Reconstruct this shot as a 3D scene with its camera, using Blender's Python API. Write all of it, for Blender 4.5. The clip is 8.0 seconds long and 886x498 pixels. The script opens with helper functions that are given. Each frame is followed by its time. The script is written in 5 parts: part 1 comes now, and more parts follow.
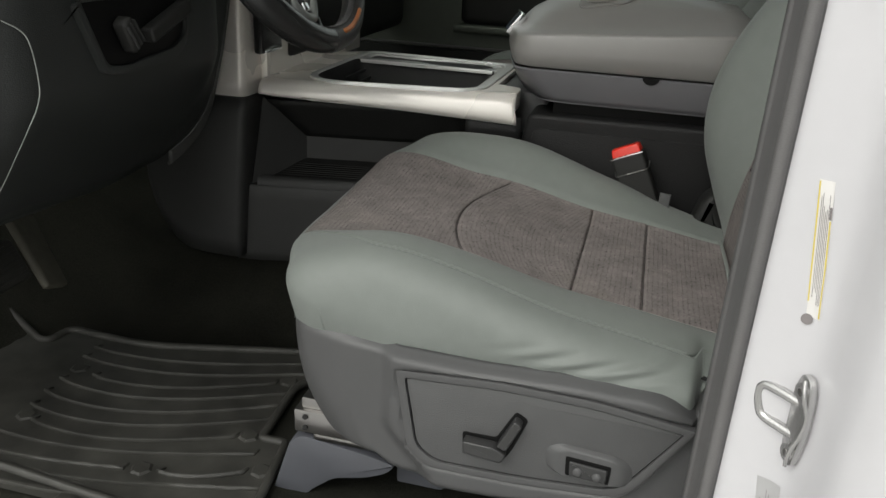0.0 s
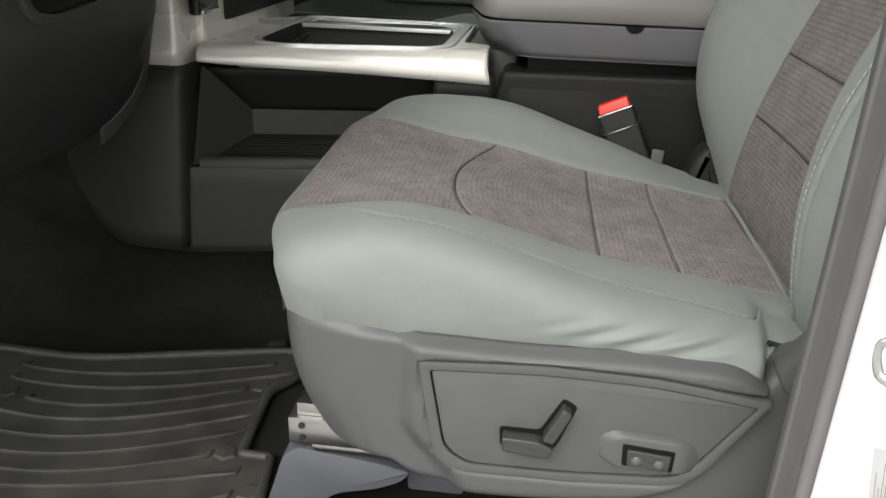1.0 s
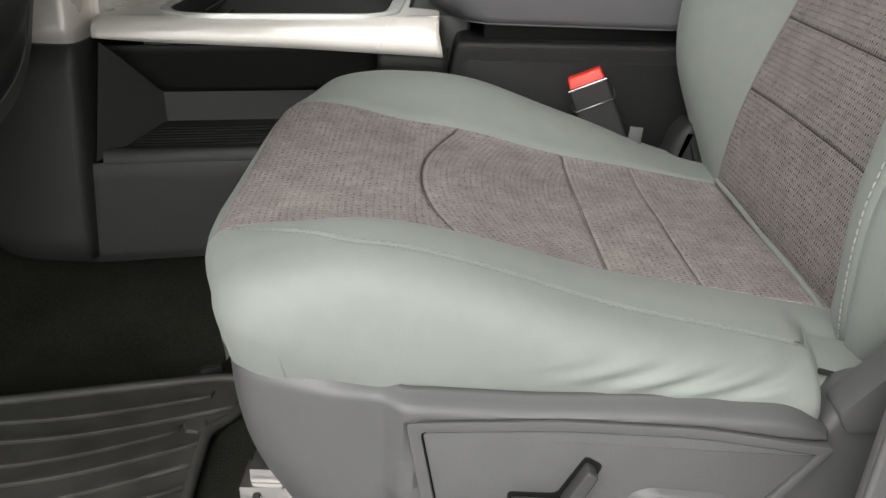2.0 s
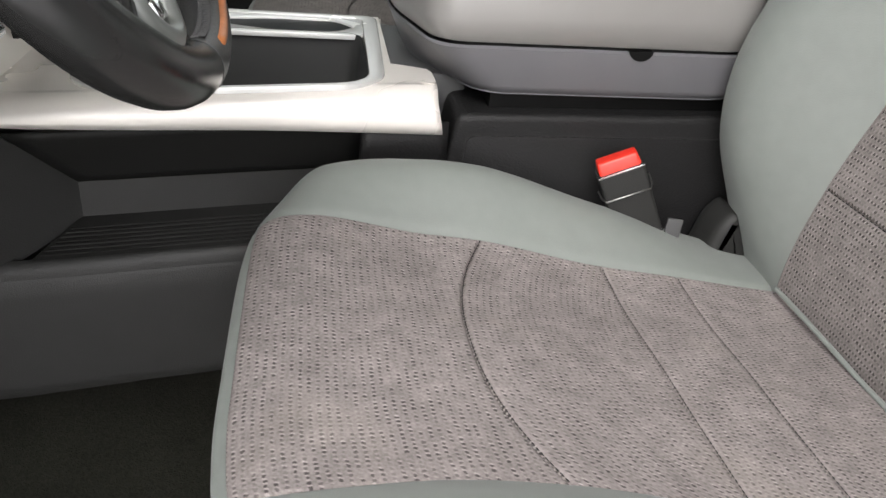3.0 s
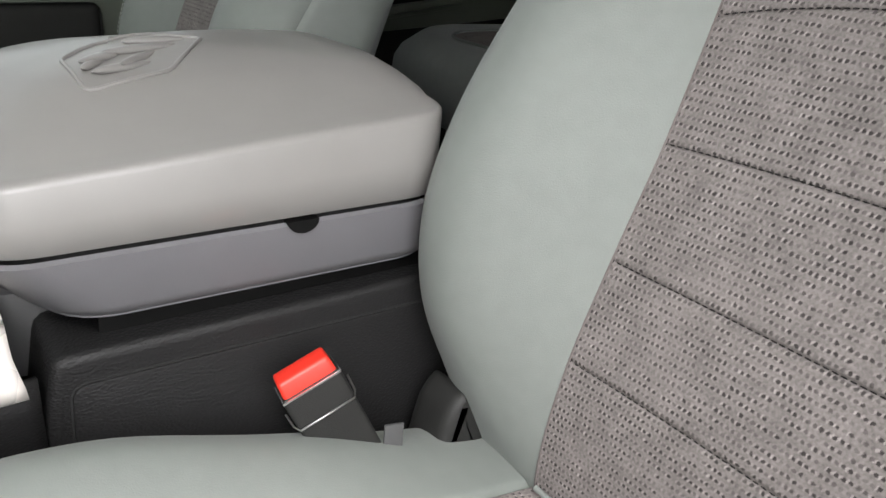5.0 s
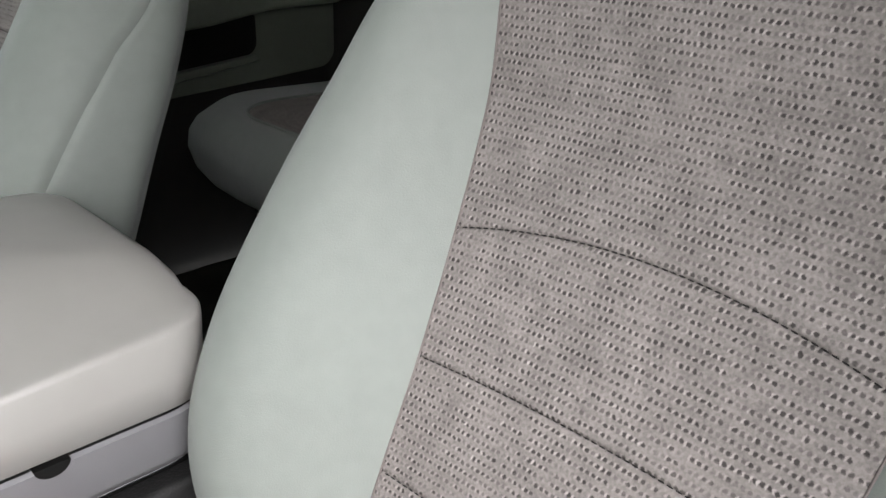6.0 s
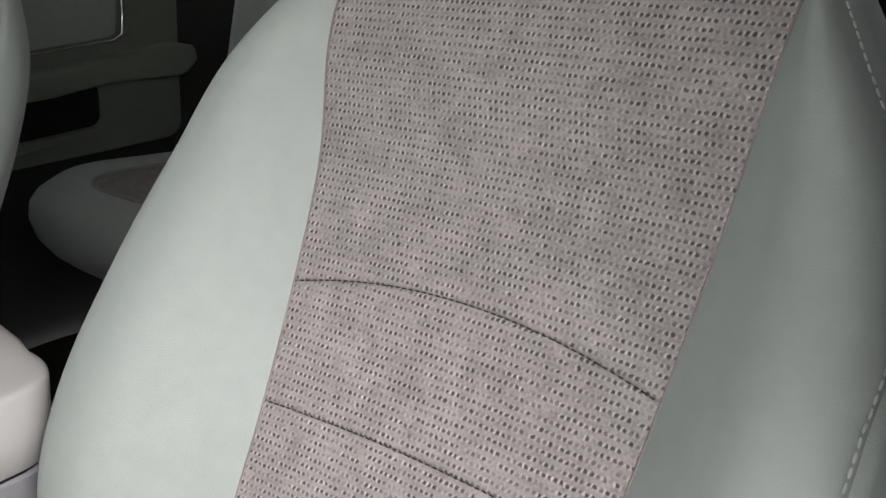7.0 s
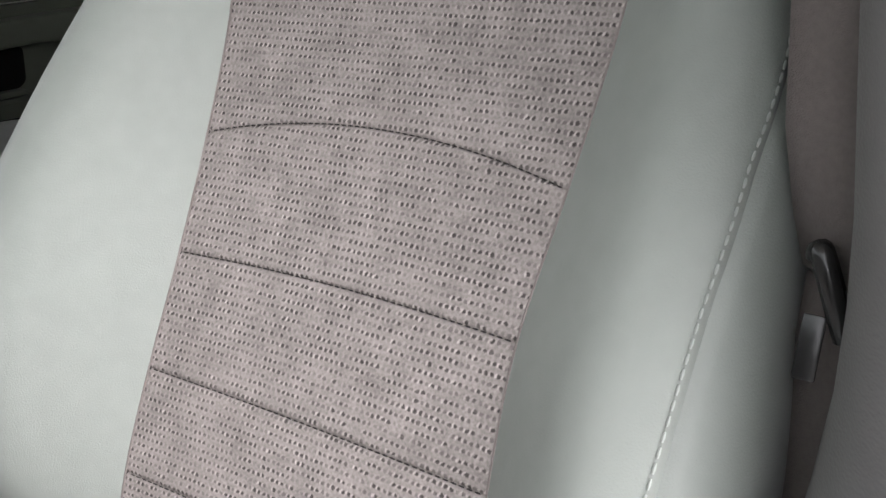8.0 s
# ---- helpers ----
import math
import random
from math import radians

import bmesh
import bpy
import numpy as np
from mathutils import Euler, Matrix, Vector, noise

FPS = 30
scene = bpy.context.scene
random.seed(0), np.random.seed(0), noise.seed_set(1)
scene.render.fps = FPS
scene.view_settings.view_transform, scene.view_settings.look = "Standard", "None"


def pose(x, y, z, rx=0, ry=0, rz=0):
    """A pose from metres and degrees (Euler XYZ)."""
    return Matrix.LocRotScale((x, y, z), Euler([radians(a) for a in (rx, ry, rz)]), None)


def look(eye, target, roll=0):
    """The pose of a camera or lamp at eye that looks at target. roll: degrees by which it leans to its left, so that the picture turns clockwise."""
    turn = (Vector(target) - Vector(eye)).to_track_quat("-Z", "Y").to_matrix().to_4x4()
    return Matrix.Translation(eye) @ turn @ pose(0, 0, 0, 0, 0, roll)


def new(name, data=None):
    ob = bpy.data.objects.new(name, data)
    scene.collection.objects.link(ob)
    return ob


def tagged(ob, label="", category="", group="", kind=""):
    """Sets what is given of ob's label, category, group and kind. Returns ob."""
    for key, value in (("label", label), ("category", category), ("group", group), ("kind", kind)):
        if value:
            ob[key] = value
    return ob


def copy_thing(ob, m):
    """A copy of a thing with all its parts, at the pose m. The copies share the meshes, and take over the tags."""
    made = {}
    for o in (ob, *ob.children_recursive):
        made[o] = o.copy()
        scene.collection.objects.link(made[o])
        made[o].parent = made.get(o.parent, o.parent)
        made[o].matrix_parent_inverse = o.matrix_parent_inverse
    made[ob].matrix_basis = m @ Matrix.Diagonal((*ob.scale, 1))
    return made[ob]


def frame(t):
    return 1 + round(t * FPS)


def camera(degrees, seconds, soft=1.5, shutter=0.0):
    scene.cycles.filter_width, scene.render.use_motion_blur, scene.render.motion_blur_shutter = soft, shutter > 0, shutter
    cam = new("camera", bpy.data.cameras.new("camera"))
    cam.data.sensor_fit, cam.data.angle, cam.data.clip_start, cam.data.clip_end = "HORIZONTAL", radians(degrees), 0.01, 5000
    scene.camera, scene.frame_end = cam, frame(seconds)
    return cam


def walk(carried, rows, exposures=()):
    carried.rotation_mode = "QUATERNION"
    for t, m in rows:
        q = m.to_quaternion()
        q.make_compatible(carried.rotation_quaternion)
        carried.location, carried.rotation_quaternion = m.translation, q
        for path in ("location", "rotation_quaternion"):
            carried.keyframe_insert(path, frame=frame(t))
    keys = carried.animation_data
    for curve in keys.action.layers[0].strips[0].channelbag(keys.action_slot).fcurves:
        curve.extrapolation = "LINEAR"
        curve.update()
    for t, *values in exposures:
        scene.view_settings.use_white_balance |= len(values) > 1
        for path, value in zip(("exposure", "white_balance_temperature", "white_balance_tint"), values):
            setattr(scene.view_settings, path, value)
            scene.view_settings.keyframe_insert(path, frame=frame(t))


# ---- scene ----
cam = camera(57.6, 8.0)
PATH = [
    (0, (0.244, -0.924, 0.629), (-0.187, 0.877, -0.126), 3.0),
    (0.3, (0.1986, -0.9198, 0.6107), (-0.1678, 0.8894, -0.159), 3.0),
    (0.5, (0.172, -0.908, 0.598), (-0.141, 0.914, -0.165), 3.0),
    (1, (0.124, -0.84, 0.563), (-0.08, 0.993, -0.21), 2.0),
    (1.2, (0.109, -0.812, 0.553), (-0.053, 1.021, -0.231), 1.8),
    (2.3, (0.032, -0.64, 0.553), (0.101, 1.146, -0.343), 2.4),
    (2.5, (0.005, -0.597, 0.573), (0.123, 1.176, -0.345), 2.8),
    (2.8, (-0.0424, -0.5054, 0.6087), (0.1766, 1.2421, -0.3392), 4.0),
    (3, (-0.0703, -0.4382, 0.6243), (0.2355, 1.2896, -0.3354), 4.9),
    (3.5, (-0.0995, -0.3121, 0.6375), (0.3976, 1.3819, -0.3024), 5.0),
    (3.8, (-0.0981, -0.2798, 0.6249), (0.5023, 1.4144, -0.2522), 4.4),
    (4, (-0.093, -0.269, 0.618), (0.589, 1.407, -0.234), 4.0),
    (4.5, (-0.045, -0.242, 0.619), (0.82, 1.365, -0.2), 3.8),
    (5, (0.024, -0.188, 0.64), (1.061, 1.337, -0.132), 3.2),
    (5.2, (0.077, -0.168, 0.667), (1.139, 1.334, -0.116), 2.4),
    (6.3, (0.116, -0.173, 0.818), (1.535, 1.014, 0.06), 2.9),
    (6.5, (0.101, -0.191, 0.824), (1.579, 0.955, 0.115), 3.3),
    (7, (0.077, -0.23, 0.807), (1.649, 0.831, 0.173), 3.2),
    (7.5, (0.071, -0.253, 0.741), (1.684, 0.755, 0.124), 2.7),
    (8, (0.063, -0.277, 0.689), (1.706, 0.692, 0.088), 2.4),
]
EXPOSURES = [(0, -0.82, 6650, 6), (0.5, -0.26, 6650, 6), (1.0, -0.12, 6650, 7), (2.5, 0.24, 6600, 10), (3.0, 0.44, 6550, 12), (4, 0.52, 6450, 12), (5.2, 0.70, 6450, 11), (6.3, 1.02, 6450, 12), (8, 1.04, 6450, 14)]
walk(cam, [(t, look(eye, target, roll)) for t, eye, target, roll in PATH], EXPOSURES)

# ---- light ----
world = bpy.data.worlds.new("sky")
scene.world = world
world.use_nodes = True
wn, wl = world.node_tree.nodes, world.node_tree.links
sky = wn.new("ShaderNodeTexSky")
sky.sky_type, sky.sun_disc = "NISHITA", False
sky.sun_elevation, sky.sun_rotation = radians(48), radians(207)
sky.dust_density, sky.ozone_density = 4.0, 1.0
soft_sky = wn.new("ShaderNodeHueSaturation")
soft_sky.inputs["Saturation"].default_value = 0.12
wl.new(sky.outputs["Color"], soft_sky.inputs["Color"])
wl.new(soft_sky.outputs["Color"], wn["Background"].inputs["Color"])
wn["Background"].inputs["Strength"].default_value = 0.34
sun_data = bpy.data.lights.new("sun", "SUN")
sun_data.energy, sun_data.angle, sun_data.color = 0.8, radians(105), (1.0, 0.985, 0.965)
sun = new("sun", sun_data)
sun.matrix_world = look((-1.4, -2.8, 3.9), (0.1, 0.1, 0.3))

# ---- materials ----


def material(name, base, rough=0.5, metal=0.0, vary=0.15, scale=40.0, big=4.0, bump=0.1, bump_scale=300.0, spec=0.5, coat=0.0, sheen=0.0, dist=0.001):
    """A surface with large and small variation of its colour, and a fine relief."""
    m = bpy.data.materials.new(name)
    m.use_nodes = True
    n, l = m.node_tree.nodes, m.node_tree.links
    b = n["Principled BSDF"]
    tc = n.new("ShaderNodeTexCoord")
    fine, wide = n.new("ShaderNodeTexNoise"), n.new("ShaderNodeTexNoise")
    fine.inputs["Scale"].default_value, fine.inputs["Detail"].default_value = scale, 6
    wide.inputs["Scale"].default_value, wide.inputs["Detail"].default_value = big, 4
    for t in (fine, wide):
        l.new(tc.outputs["Object"], t.inputs["Vector"])
    add = n.new("ShaderNodeMath")
    add.operation = "ADD"
    l.new(fine.outputs["Fac"], add.inputs[0])
    l.new(wide.outputs["Fac"], add.inputs[1])
    ramp = n.new("ShaderNodeMapRange")
    ramp.inputs["From Min"].default_value, ramp.inputs["From Max"].default_value = 0.6, 1.4
    ramp.inputs["To Min"].default_value, ramp.inputs["To Max"].default_value = 1 - vary, 1 + vary
    l.new(add.outputs[0], ramp.inputs["Value"])
    mul = n.new("ShaderNodeVectorMath")
    mul.operation = "SCALE"
    mul.inputs[0].default_value = base
    l.new(ramp.outputs[0], mul.inputs["Scale"])
    l.new(mul.outputs[0], b.inputs["Base Color"])
    rr = n.new("ShaderNodeMapRange")
    rr.inputs["To Min"].default_value, rr.inputs["To Max"].default_value = max(rough - 0.08, 0.02), min(rough + 0.08, 1)
    l.new(wide.outputs["Fac"], rr.inputs["Value"])
    l.new(rr.outputs[0], b.inputs["Roughness"])
    b.inputs["Metallic"].default_value = metal
    b.inputs["Specular IOR Level"].default_value = spec
    b.inputs["Coat Weight"].default_value = coat
    b.inputs["Sheen Weight"].default_value = sheen
    if bump > 0:
        grain = n.new("ShaderNodeTexNoise")
        grain.inputs["Scale"].default_value, grain.inputs["Detail"].default_value = bump_scale, 3
        l.new(tc.outputs["Object"], grain.inputs["Vector"])
        bp = n.new("ShaderNodeBump")
        bp.inputs["Strength"].default_value, bp.inputs["Distance"].default_value = bump, dist
        l.new(grain.outputs["Fac"], bp.inputs["Height"])
        l.new(bp.outputs[0], b.inputs["Normal"])
    return m


def pebbled(name, base, rough, cell, bump, spec=0.5):
    """Grained plastic or leather: small raised pebbles."""
    m = material(name, base, rough, vary=0.08, bump=0.0, spec=spec)
    n, l = m.node_tree.nodes, m.node_tree.links
    tc = n.new("ShaderNodeTexCoord")
    v = n.new("ShaderNodeTexVoronoi")
    v.feature = "SMOOTH_F1"
    v.inputs["Scale"].default_value = 1 / cell
    warp = n.new("ShaderNodeMapping")
    warp.inputs["Scale"].default_value = (1, 1, 1.6)
    l.new(tc.outputs["Object"], warp.inputs["Vector"])
    l.new(warp.outputs[0], v.inputs["Vector"])
    bp = n.new("ShaderNodeBump")
    bp.inputs["Strength"].default_value, bp.inputs["Distance"].default_value = bump, 0.0006
    bp.invert = True
    l.new(v.outputs["Distance"], bp.inputs["Height"])
    l.new(bp.outputs[0], n["Principled BSDF"].inputs["Normal"])
    return m


def woven(name, base, pitch, tint, wear=0.0):
    """Jacquard seat fabric: staggered rows of dark and pale stitches over a heathered ground."""
    m = bpy.data.materials.new(name)
    m.use_nodes = True
    n, l = m.node_tree.nodes, m.node_tree.links
    b = n["Principled BSDF"]
    uv = n.new("ShaderNodeUVMap")
    sep = n.new("ShaderNodeSeparateXYZ")
    jit = n.new("ShaderNodeTexNoise")
    jit.inputs["Scale"].default_value = 1 / (pitch * 1.14)
    l.new(uv.outputs[0], jit.inputs["Vector"])
    off = n.new("ShaderNodeVectorMath")
    off.operation = "SCALE"
    l.new(jit.outputs["Color"], off.inputs[0])
    off.inputs["Scale"].default_value = pitch * 0.55
    fuzz = n.new("ShaderNodeTexNoise")
    fuzz.inputs["Scale"].default_value, fuzz.inputs["Detail"].default_value = 1 / (pitch * 0.42), 3
    l.new(uv.outputs[0], fuzz.inputs["Vector"])
    frayed = n.new("ShaderNodeVectorMath")
    frayed.operation = "SCALE"
    l.new(fuzz.outputs["Color"], frayed.inputs[0])
    frayed.inputs["Scale"].default_value = pitch * 0.42
    first = n.new("ShaderNodeVectorMath")
    l.new(uv.outputs[0], first.inputs[0])
    l.new(frayed.outputs[0], first.inputs[1])
    put = n.new("ShaderNodeVectorMath")
    l.new(first.outputs[0], put.inputs[0])
    l.new(off.outputs[0], put.inputs[1])
    l.new(put.outputs[0], sep.inputs[0])

    def math(op, a, c=None, d=None):
        k = n.new("ShaderNodeMath")
        k.operation = op
        for i, v in enumerate((a, c, d)):
            if v is None:
                continue
            if isinstance(v, (int, float)):
                k.inputs[i].default_value = v
            else:
                l.new(v, k.inputs[i])
        return k.outputs[0]

    row = math("DIVIDE", sep.outputs["Y"], pitch * 1.40)
    col = math("DIVIDE", sep.outputs["X"], pitch)
    line = n.new("ShaderNodeTexWhiteNoise")
    line.noise_dimensions = "1D"
    l.new(math("FLOOR", row), line.inputs["W"])
    odd = math("MULTIPLY_ADD", math("FLOOR", row), 0.5, math("MULTIPLY", line.outputs["Value"], 1.0))
    cx = math("SUBTRACT", math("FRACT", math("ADD", col, odd)), 0.5)
    cy = math("SUBTRACT", math("FRACT", row), 0.5)

    def dot(ox, sx, sy, slant):
        x = math("DIVIDE", math("SUBTRACT", math("SUBTRACT", cx, ox), math("MULTIPLY", cy, slant)), sx)
        y = math("DIVIDE", cy, sy)
        d = math("SQRT", math("ADD", math("MULTIPLY", x, x), math("MULTIPLY", y, y)))
        k = n.new("ShaderNodeMapRange")
        k.interpolation_type = "SMOOTHSTEP"
        k.inputs["From Min"].default_value, k.inputs["From Max"].default_value = 1.25, 0.5
        l.new(d, k.inputs["Value"])
        return k.outputs[0]

    dark, pale = dot(-0.15, 0.36, 0.25, -0.1), dot(0.32, 0.22, 0.31, -0.6)
    cell = n.new("ShaderNodeTexWhiteNoise")
    seed = n.new("ShaderNodeCombineXYZ")
    l.new(math("FLOOR", math("ADD", col, odd)), seed.inputs[0])
    l.new(math("FLOOR", row), seed.inputs[1])
    l.new(seed.outputs[0], cell.inputs["Vector"])
    patchy = n.new("ShaderNodeTexNoise")
    patchy.inputs["Scale"].default_value, patchy.inputs["Detail"].default_value = 70, 5
    l.new(uv.outputs[0], patchy.inputs["Vector"])
    faded = n.new("ShaderNodeMapRange")
    faded.inputs["From Min"].default_value, faded.inputs["From Max"].default_value = 0.3, 0.7
    faded.inputs["To Min"].default_value, faded.inputs["To Max"].default_value = 0.32 - 0.15 * wear, 1.25 - 0.15 * wear
    l.new(patchy.outputs["Fac"], faded.inputs["Value"])
    strength = math("MULTIPLY", math("MULTIPLY_ADD", cell.outputs["Value"], 1.2, 0.2), faded.outputs[0])
    wide = n.new("ShaderNodeTexNoise")
    wide.inputs["Scale"].default_value, wide.inputs["Detail"].default_value = 75, 6
    thread = n.new("ShaderNodeTexNoise")
    thread.inputs["Scale"].default_value, thread.inputs["Detail"].default_value = 420, 5
    l.new(uv.outputs[0], wide.inputs["Vector"])
    l.new(uv.outputs[0], thread.inputs["Vector"])
    stain = n.new("ShaderNodeTexNoise")
    stain.inputs["Scale"].default_value, stain.inputs["Detail"].default_value = 26, 5
    l.new(uv.outputs[0], stain.inputs["Vector"])
    grime = n.new("ShaderNodeMapRange")
    grime.inputs["From Min"].default_value, grime.inputs["From Max"].default_value = 0.35, 0.65
    grime.inputs["To Min"].default_value, grime.inputs["To Max"].default_value = 0.87 - 0.04 * wear, 1.07
    l.new(stain.outputs["Fac"], grime.inputs["Value"])
    level = math("MULTIPLY", math("MULTIPLY_ADD", wide.outputs["Fac"], 0.62, 0.68), grime.outputs[0])
    level = math("MULTIPLY", level, math("MULTIPLY_ADD", thread.outputs["Fac"], 1.1, 0.45))
    level = math("MULTIPLY", level, math("SUBTRACT", 1.0, math("MULTIPLY", dark, math("MINIMUM", math("MULTIPLY", strength, 0.98 - 0.15 * wear), 0.76 - 0.12 * wear))))
    level = math("ADD", level, math("MULTIPLY", pale, math("MULTIPLY", strength, 0.55)))
    mul = n.new("ShaderNodeVectorMath")
    mul.operation = "SCALE"
    mul.inputs[0].default_value = base
    l.new(level, mul.inputs["Scale"])
    dust = n.new("ShaderNodeMix")
    dust.data_type = "RGBA"
    blot = n.new("ShaderNodeTexNoise")
    blot.inputs["Scale"].default_value, blot.inputs["Detail"].default_value = 9, 3
    l.new(uv.outputs[0], blot.inputs["Vector"])
    k = n.new("ShaderNodeMapRange")
    k.inputs["From Min"].default_value, k.inputs["From Max"].default_value = 0.55, 0.78
    k.inputs["To Max"].default_value = 0.26 + 0.12 * wear
    l.new(blot.outputs["Fac"], k.inputs["Value"])
    l.new(k.outputs[0], dust.inputs["Factor"])
    l.new(mul.outputs[0], dust.inputs["A"])
    dust.inputs["B"].default_value = (*tint, 1)
    l.new(dust.outputs["Result"], b.inputs["Base Color"])
    b.inputs["Roughness"].default_value, b.inputs["Specular IOR Level"].default_value = 0.9, 0.15
    bp = n.new("ShaderNodeBump")
    bp.inputs["Strength"].default_value, bp.inputs["Distance"].default_value = 0.035, 0.0008
    l.new(math("SUBTRACT", math("MULTIPLY_ADD", pale, 0.9, math("MULTIPLY", thread.outputs["Fac"], 0.4)), dark), bp.inputs["Height"])
    l.new(bp.outputs[0], b.inputs["Normal"])
    return m


CLOTH = material("bolster_cloth", (0.188, 0.204, 0.190), 0.62, vary=0.06, scale=60, big=6, bump=0.25, bump_scale=900, spec=0.35, sheen=0.1)
CLOTH_DARK = material("lower_band_cloth", (0.180, 0.196, 0.183), 0.55, vary=0.06, scale=60, big=6, bump=0.25, bump_scale=900, spec=0.4, sheen=0.1)
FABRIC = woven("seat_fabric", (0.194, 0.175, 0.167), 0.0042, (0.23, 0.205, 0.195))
# faded by wear; base also lightened for the light on the cushion
FABRIC_WORN_LIT = woven("worn_lit_seat_fabric", (0.226, 0.202, 0.194), 0.0042, (0.33, 0.295, 0.255), 0.7)
THREAD_DARK = material("tonal_thread", (0.15, 0.163, 0.15), 0.7, vary=0.1, bump=0.0)
GLASS_TINT = material("tinted_glass", (0.012, 0.014, 0.013), 0.05, vary=0.02, bump=0.0)
THREAD = material("thread", (0.30, 0.32, 0.30), 0.7, vary=0.1, bump=0.0)


def clear_glass(name, tint):
    m = bpy.data.materials.new(name)
    m.use_nodes = True
    n, l = m.node_tree.nodes, m.node_tree.links
    n.clear()
    out, mix = n.new("ShaderNodeOutputMaterial"), n.new("ShaderNodeMixShader")
    see, gloss = n.new("ShaderNodeBsdfTransparent"), n.new("ShaderNodeBsdfGlossy")
    see.inputs["Color"].default_value = (*tint, 1)
    gloss.inputs["Roughness"].default_value = 0.03
    mix.inputs[0].default_value = 0.06
    l.new(see.outputs[0], mix.inputs[1])
    l.new(gloss.outputs[0], mix.inputs[2])
    l.new(mix.outputs[0], out.inputs[0])
    return m


WINDSHIELD = clear_glass("windshield_glass", (0.88, 0.91, 0.89))
THREAD_BLACK = material("black_thread", (0.012, 0.011, 0.011), 0.7, vary=0.3, scale=400, bump=0.0, spec=0.2)
# near-black that paints in the shade of wells, gaps and pockets
RECESS_SHADE = material("recess_shade", (0.005, 0.005, 0.005), 0.5, vary=0.1, bump=0.0, spec=0.15)
# dark base that stands in for shade inside seams and gaps
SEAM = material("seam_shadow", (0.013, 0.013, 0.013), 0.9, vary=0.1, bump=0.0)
GREY_PLASTIC = pebbled("grey_plastic", (0.080, 0.080, 0.081), 0.5, 0.0011, 0.5)
GREY_SMOOTH = material("grey_smooth_plastic", (0.076, 0.076, 0.077), 0.45, vary=0.05, bump=0.15, bump_scale=900)
BLACK_PLASTIC = pebbled("black_plastic", (0.020, 0.020, 0.019), 0.55, 0.0012, 0.4, spec=0.3)
CONSOLE_PLASTIC = pebbled("console_plastic", (0.044, 0.044, 0.043), 0.42, 0.0014, 0.5, spec=0.4)
BODY_PLASTIC = pebbled("body_plastic", (0.013, 0.0128, 0.013), 0.48, 0.0024, 0.9, spec=0.25)
DASH_PLASTIC = pebbled("dash_plastic", (0.024, 0.026, 0.025), 0.5, 0.0013, 0.4)
LID_VINYL = material("lid_vinyl", (0.255, 0.246, 0.236), 0.34, vary=0.04, scale=30, big=5, bump=0.0, spec=0.7)
LID_BASE = material("lid_base_plastic", (0.13, 0.128, 0.135), 0.45, vary=0.05, bump=0.1, bump_scale=900)
SILVER = material("satin_silver_trim", (0.94, 0.895, 0.84), 0.28, metal=0.25, vary=0.02, bump=0.03, bump_scale=1500)
WHEEL_SILVER = material("wheel_silver", (0.18, 0.19, 0.18), 0.34, metal=0.35, vary=0.05, bump=0.02, bump_scale=900)
CHROME = material("chrome", (0.8, 0.8, 0.8), 0.12, metal=1.0, vary=0.03, bump=0.0)
BRIGHT_BEZEL = material("bright_bezel", (0.80, 0.80, 0.78), 0.25, metal=0.4, vary=0.03, bump=0.0)
RUBBER_TRAY = material("tray_rubber", (0.02, 0.02, 0.02), 0.7, vary=0.1, bump=0.1)
GLOSS_BLACK = material("gloss_black", (0.02, 0.02, 0.02), 0.22, vary=0.1, bump=0.05, bump_scale=500)
STRIPE_ORANGE = material("orange_stripe", (0.42, 0.15, 0.05), 0.4, vary=0.35, scale=90, big=20, bump=0.2, bump_scale=500)
LEATHER_BLACK = pebbled("wheel_leather", (0.03, 0.03, 0.03), 0.4, 0.0014, 0.5)
WHITE_PAINT = material("white_paint", (0.58, 0.572, 0.592), 0.25, vary=0.03, bump=0.02, bump_scale=60, coat=0.5)
SEAL_RUBBER = material("seal_rubber", (0.09, 0.088, 0.088), 0.6, vary=0.1, bump=0.1)
TRIM_DARK = pebbled("strip_grey", (0.07, 0.07, 0.068), 0.5, 0.002, 0.3)
TRIM_GREY = pebbled("pillar_trim", (0.125, 0.121, 0.121), 0.6, 0.002, 0.4)
CARPET = material("carpet", (0.024, 0.024, 0.019), 1.0, vary=0.55, scale=350, big=8, bump=1.0, bump_scale=700, spec=0.1, dist=0.004)
MAT_RUBBER = material("mat_rubber", (0.043, 0.042, 0.037), 0.55, vary=0.6, scale=25, big=6, bump=0.25, bump_scale=400)
PEDAL_WORN = material("worn_pedal", (0.095, 0.09, 0.07), 0.6, vary=0.3, scale=60, bump=0.2, bump_scale=300)
SWITCH_GREY = material("switch_plastic", (0.036, 0.036, 0.036), 0.32, vary=0.08, bump=0.08, bump_scale=900)
RISER_PAINT = material("riser_paint", (0.085, 0.088, 0.10), 0.45, vary=0.06, bump=0.05)
STEEL = material("steel", (0.36, 0.35, 0.34), 0.32, metal=1.0, vary=0.1, bump=0.05)
ZINC = material("zinc_plate", (0.50, 0.495, 0.49), 0.22, metal=0.8, vary=0.08, bump=0.03)
RED = material("red_button", (0.75, 0.035, 0.02), 0.35, vary=0.05, bump=0.0)
LABEL_PAPER = material("label_paper", (0.72, 0.70, 0.68), 0.5, vary=0.05, bump=0.0)
LABEL_GREY = material("label_grey", (0.40, 0.395, 0.40), 0.5, vary=0.05, bump=0.0)
